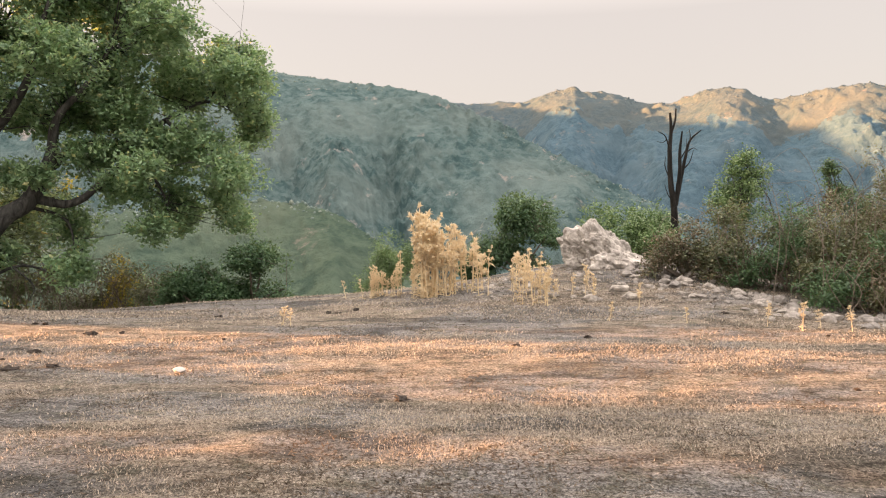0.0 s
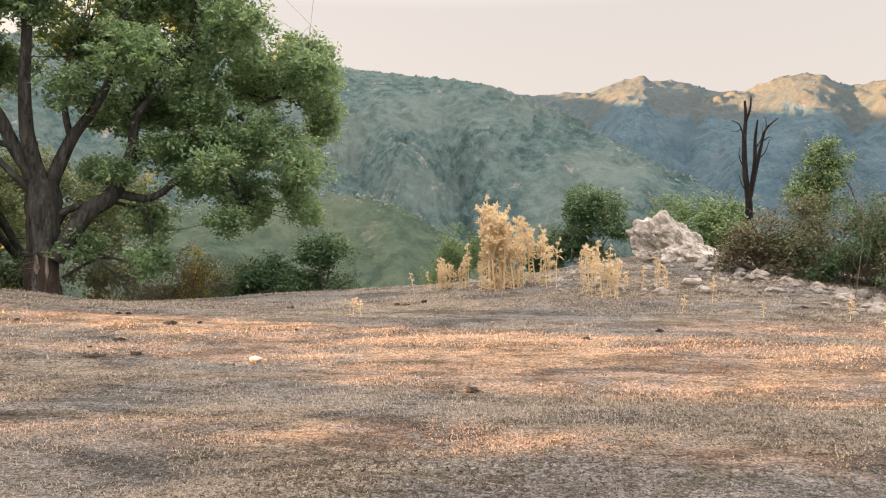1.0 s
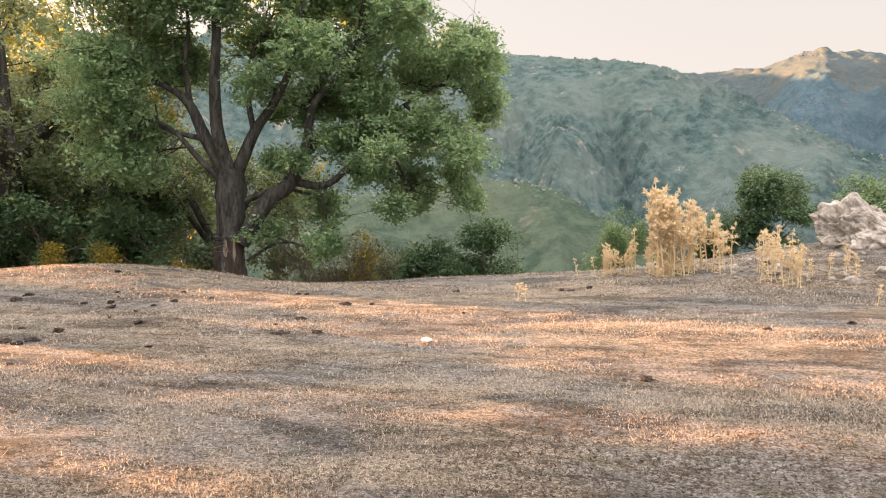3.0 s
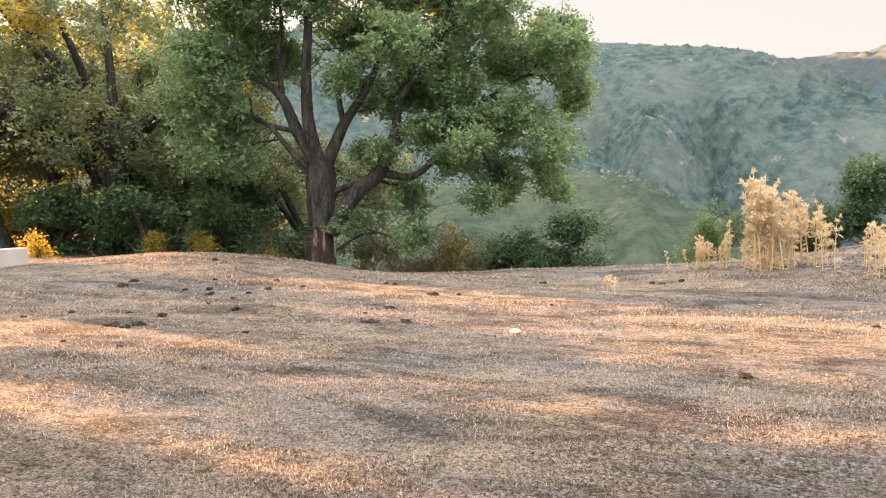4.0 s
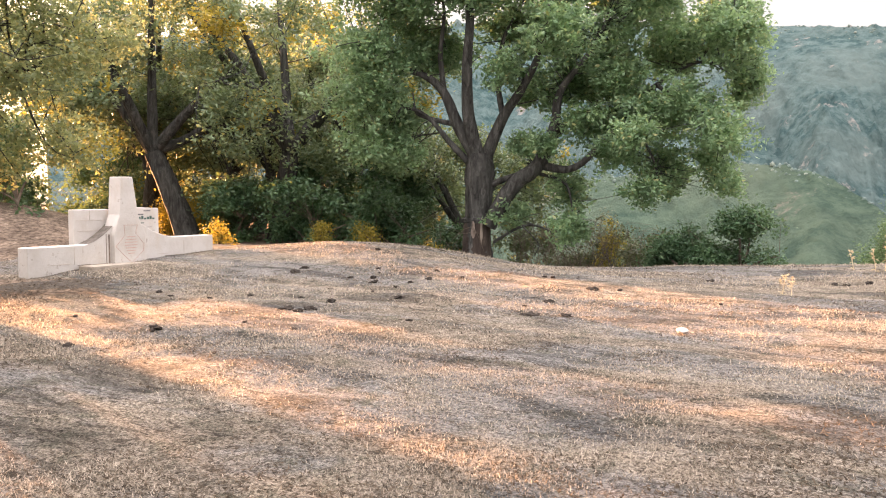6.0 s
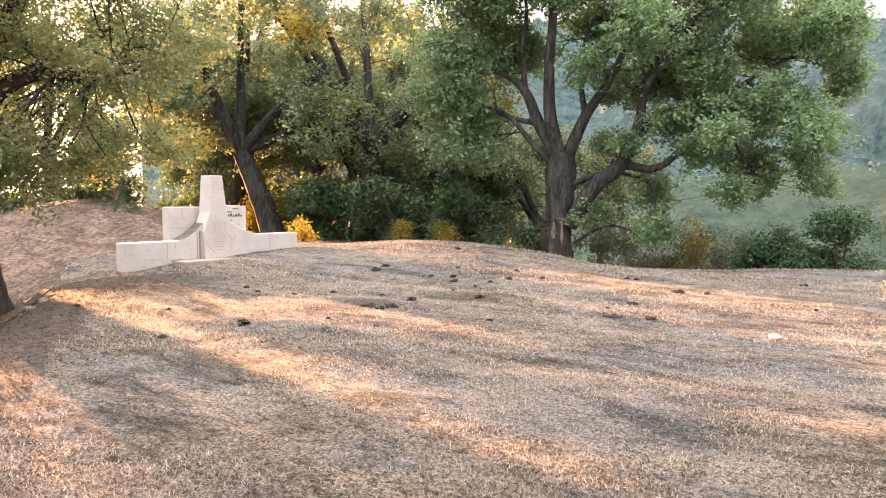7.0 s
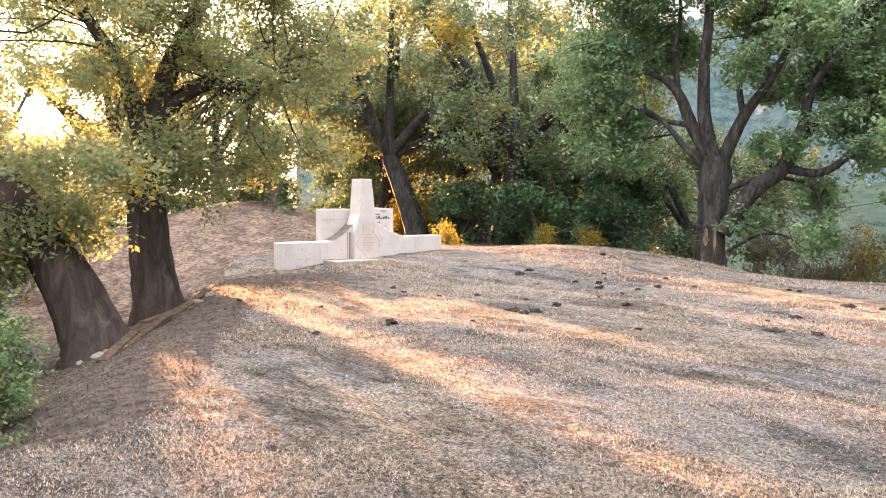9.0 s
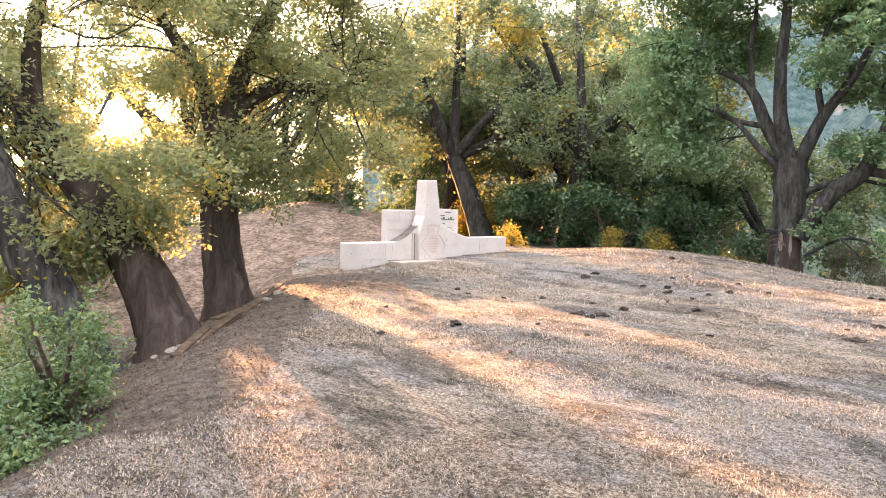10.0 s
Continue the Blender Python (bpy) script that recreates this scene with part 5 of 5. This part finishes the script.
def thistle_plant(name, height, seed, heads=7):
    rng = np.random.default_rng(seed)
    root = thing(name, (0, 0, 0), "tall dry golden thistle with spiny heads", "thistle", "dry thistles")
    stem = Soup()
    lean = rng.normal(0, 0.07, 2) * height
    main = [(0, 0, -0.03, 0.011), (lean[0] * 0.4, lean[1] * 0.4, height * 0.5, 0.009), (lean[0], lean[1], height, 0.005)]
    stem.add(*tube(main, 5, 4))
    c = curve_points(main, 10)
    tips = [c[-1, :3]]
    for i in range(heads):
        o = c[int(rng.uniform(0.4, 0.95) * (len(c) - 1)), :3]
        a, L = rng.uniform(0, 6.283), height * rng.uniform(0.1, 0.26)
        e = o + [math.cos(a) * L * 0.38, math.sin(a) * L * 0.38, L * 0.85]
        stem.add(*tube([(*o, 0.006), (*((o + e) / 2 + [0, 0, -0.02]), 0.005), (*e, 0.004)], 4, 3))
        tips.append(e)
    part("stalk", stem.mesh("stalk"), M_THISTLE, root)
    for t in tips:
        ob = part("head", HEADS[int(rng.integers(4))], M_THISTLE, root)
        ob.matrix_basis = pose(*t, 0, 0, rng.uniform(0, 360)) @ Matrix.Scale(rng.uniform(0.8, 1.25), 4)
    crisp = Soup()
    for i in range(int(8 * height) + 5):
        o = c[int(rng.uniform(0.03, 0.9) * (len(c) - 1)), :3]
        a, L = rng.uniform(0, 6.283), rng.uniform(0.07, 0.17)
        dirn = np.array([math.cos(a), math.sin(a), rng.uniform(-0.6, 0.6)])
        side = np.array([-math.sin(a), math.cos(a), rng.uniform(-0.5, 0.5)]) * rng.uniform(0.005, 0.012)
        m, e = o + dirn * L * 0.5 + [0, 0, 0.02], o + dirn * L + [0, 0, rng.uniform(-0.05, 0.03)]
        crisp.add([o, m + side, e, m - side], [(0, 1, 2), (0, 2, 3)])
    tagged(part("dry_foliage", crisp.mesh("dry_foliage", False), M_THISTLE, root), kind="stuff")
    return root


rng = np.random.default_rng(400)
stock = [thistle_plant("thistle", h, 401 + i, n) for i, (h, n) in enumerate([(1.0, 8), (1.0, 11), (0.9, 7), (1.05, 9), (0.8, 5)])]
spots = []
for i in range(54):
    x = rng.normal(-0.25, 0.22) if i % 2 else rng.uniform(-0.5, 1.05)
    h = np.interp(x, [-0.6, -0.45, -0.25, 0.0, 0.3, 0.7, 1.1], [1.0, 1.75, 1.85, 1.5, 1.3, 1.25, 0.95]) * rng.uniform(0.62, 1.03)
    spots.append((x, 16.3 + rng.uniform(-0.45, 0.5), h))
for i in range(26):
    spots.append((rng.uniform(-1.75, -0.6), 16.7 + rng.uniform(-0.3, 0.4), rng.uniform(0.4, 0.68)))
for i in range(34):
    x = rng.normal(1.95, 0.18) if i < 18 else rng.uniform(1.1, 3.4)
    spots.append((x, rng.uniform(14.8, 16.6), rng.uniform(0.45, 0.95) if i < 18 else rng.uniform(0.3, 0.7)))
spots += [(-2.15, 16.8, 0.5), (-2.6, 12.9, 0.28), (-2.75, 13.0, 0.32), (2.9, 13.2, 0.4), (3.7, 14.3, 0.5), (4.2, 13.0, 0.35), (5.4, 12.6, 0.4), (5.8, 12.2, 0.45), (6.2, 12.4, 0.35), (6.5, 12.0, 0.4)]
for i, (x, y, h) in enumerate(spots):
    m = pose(*stand(x, y, 0.02), rng.uniform(-5, 5), rng.uniform(-5, 5), rng.uniform(0, 360))
    if i < len(stock):
        ob = stock[i]
        ob.matrix_basis = m
    else:
        ob = copy_thing(stock[i % 5], m)
    ob.scale = (max(h, 0.6), max(h, 0.6), h)


# ---- monument ----
def box_bm(size, at=(0, 0, 0), bevel=0.012):
    bm = bmesh.new()
    bmesh.ops.create_cube(bm, size=1, matrix=Matrix.Translation(at) @ Matrix.Diagonal((*size, 1)))
    if bevel:
        bmesh.ops.bevel(bm, geom=bm.edges[:], offset=bevel, segments=2, affect="EDGES")
    return bm


def slab(outline, y0, y1, bevel=0.012):
    """An upright slab with the given outline (x, z), from depth y0 to y1."""
    bm = bmesh.new()
    a = [bm.verts.new((x, y0, z)) for x, z in outline]
    face = bm.faces.new(a)
    ext = bmesh.ops.extrude_face_region(bm, geom=[face])
    bmesh.ops.translate(bm, verts=[g for g in ext["geom"] if isinstance(g, bmesh.types.BMVert)], vec=(0, y1 - y0, 0))
    bmesh.ops.recalc_face_normals(bm, faces=bm.faces[:])
    if bevel:
        bmesh.ops.bevel(bm, geom=[e for e in bm.edges if e.calc_length() > 0.05], offset=bevel, segments=1, affect="EDGES")
    return bm


MON_TURN = math.degrees(math.atan2(12.36 - 7.5, -16.14 + 15.92))
monument = thing("monument", (-15.95, 9.85, 0.0), "whitewashed masonry memorial with a tapered pillar and curved wings", "monument")
monument.rotation_euler = (0, 0, radians(MON_TURN))
# local x runs along the wall, y into it
def wing(sign, end, height, inner, curve):
    pts = [(sign * end, -0.4), (sign * end, height)]
    for i in range(9):
        t = i / 8
        x = curve + (inner - curve) * t
        pts.append((sign * x, height + 0.42 * t ** 1.7))
    pts.append((sign * inner, -0.4))
    return pts if sign > 0 else pts[::-1]


wing_low = part("wing", slab(wing(-1, 2.22, 0.52, 0.26, 1.00), -0.10, 0.24), M_WHITE, monument, "low whitewashed wing with a curved top")
coping = Soup()
for i in range(9):
    t = i / 8
    x = 1.00 - 0.74 * t
    z = 0.52 + 0.42 * t ** 1.7 + 0.006
    coping.add([(-x, -0.105, z), (-x, 0.235, z)], np.zeros((0, 4), int))
coping.f = [np.array([(2 * i, 2 * i + 2, 2 * i + 3, 2 * i + 1) for i in range(1, 8)])]
part("coping", coping.mesh("coping"), M_COPING, wing_low, "dark weathered mortar on the curved top")
part("wing", slab(wing(1, 2.44, 0.60, 0.26, 1.30), -0.16, 0.16), M_WHITE, monument, "low whitewashed wing with a curved top")
part("pillar", slab([(-0.36, -0.4), (0.44, -0.4), (0.44, 0.70), (0.36, 0.85), (0.25, 1.15), (0.13, 1.99), (-0.16, 1.99), (-0.22, 1.15), (-0.31, 0.9), (-0.36, 0.70)], -0.24, 0.18), M_WHITE, monument, "tapered whitewashed pillar")
lp = part("back_panel", slab([(-1.0, -0.3), (-0.1, -0.3), (-0.1, 1.27), (-1.0, 1.27)], 0.25, 0.44), M_WHITE, monument, "stained block panel behind the pillar")
rp = part("back_panel", slab([(0.0, -0.3), (1.12, -0.3), (1.12, 1.28), (0.0, 1.33)], 0.19, 0.36), M_WHITE, monument, "painted inscription panel behind the pillar")
part("plinth", box_bm((2.9, 0.5, 0.3), (0.3, -0.38, -0.06)), M_CONCRETE, monument, "low grey concrete plinth")


def bars(parent, rows, y, mat):
    """Lines of unreadable writing as thin raised bars: x, z, length, height."""
    for x, z, w, h in rows:
        part("writing", box_bm((w, 0.006, h), (x, y, z), 0), mat, parent)


bars(rp, [(0.80, 1.22, 0.18, 0.02), (0.60, 1.14, 0.2, 0.022), (0.72, 0.84, 0.4, 0.008), (0.78, 0.76, 0.44, 0.008)], 0.186, M_INK)
bars(rp, [(0.52 + 0.075 * i, 1.04 + 0.012 * (i % 3), 0.055, 0.035 + 0.02 * ((i * 7) % 3)) for i in range(7)] + [(0.60, 0.94, 0.22, 0.02)], 0.186, M_GREEN_INK)
bars(lp, [(-0.55, 1.03, 0.8, 0.006), (-0.62, 0.80, 0.6, 0.006), (-0.62, 1.15, 0.006, 0.2)], 0.246, M_FAINT)
left_wing, right_wing = [o for o in monument.children if o.name.startswith("wing")]
bars(left_wing, [(-0.40, 0.30, 0.03, 0.85), (-0.47, 0.34, 0.012, 0.8), (-0.75, 0.085, 0.62, 0.022), (-1.0, 0.10, 0.3, 0.012)], -0.103, M_CRACK)
bars(left_wing, [(-1.55, 0.14, 0.5, 0.008), (-1.02, 0.42, 0.012, 0.12), (-1.22, 0.30, 0.006, 0.36)], -0.103, M_FAINT)
bars(right_wing, [(1.25, 0.16, 0.5, 0.03), (1.62, 0.145, 0.36, 0.016), (1.9, 0.10, 0.3, 0.012)], -0.163, M_CRACK)
bars(right_wing, [(1.55, 0.36, 0.006, 0.3), (0.95, 0.22, 0.3, 0.008)], -0.163, M_FAINT)
pillar = [o for o in monument.children if o.name.startswith("pillar")][0]
bars(pillar, [(0.05, 0.66 - 0.062 * i, 0.34 - 0.05 * abs(i - 2.5), 0.012) for i in range(7)], -0.243, M_RED_INK)


def outline(parent, pts, y, width, mat):
    for (x0, z0), (x1, z1) in zip(pts, pts[1:] + pts[:1]):
        L = math.hypot(x1 - x0, z1 - z0)
        bm = box_bm((L, 0.006, width), (0, 0, 0), 0)
        bmesh.ops.transform(bm, matrix=Matrix.Translation(((x0 + x1) / 2, y, (z0 + z1) / 2)) @ Matrix.Rotation(-math.atan2(z1 - z0, x1 - x0), 4, "Y"), verts=bm.verts[:])
        part("emblem_line", bm, mat, parent)


outline(pillar, [(-0.12, 0.92), (0.22, 0.92), (0.17, 0.74), (0.38, 0.48), (0.36, 0.33), (0.06, 0.08), (-0.1, 0.22), (-0.33, 0.46), (-0.1, 0.7)], -0.243, 0.005, M_RED_INK)

# planks and debris at the foot of the oak
rng = np.random.default_rng(500)
for i, (x, y, L, a, up) in enumerate([(-12.7, 4.55, 2.6, 146, 0.05), (-12.2, 4.15, 2.2, 149, 0.06), (-11.2, 3.55, 2.4, 145, 0.05), (-10.3, 2.95, 2.2, 147, 0.05), (-11.5, 3.6, 1.4, 140, 0.08), (-9.7, 2.5, 1.5, 150, 0.05)]):
    bm = box_bm((L, 0.12, 0.03), (0, 0, 0), 0.006)
    for vtx in bm.verts:
        vtx.co.z += 0.02 * math.sin(vtx.co.x * 3 + i)
    ob = part("plank", bm, M_PLANK)
    ob.matrix_basis = pose(x, y, float(ground_z(x, y)) + up, rng.uniform(-8, 8), rng.uniform(-4, 4), a - 180)
    tagged(ob, "weathered broken plank lying on the bank", "plank", "planks on the bank")
for i in range(16):
    t = rng.uniform(-2.4, 2.0)
    x, y = -11.4 + t * 0.83 + rng.normal(0, 0.2), 3.5 - t * 0.56 + rng.normal(0, 0.25)
    ob = part("stone", stones[i % 7], M_STONE)
    s = rng.lognormal(-0.9, 0.4)
    ob.matrix_basis = pose(x, y, float(ground_z(x, y)) + 0.0, 0, 0, rng.uniform(0, 360)) @ Matrix.Scale(s, 4)
    tagged(ob, "grey stone half sunk in the bank", "stone", "stones on the bank")
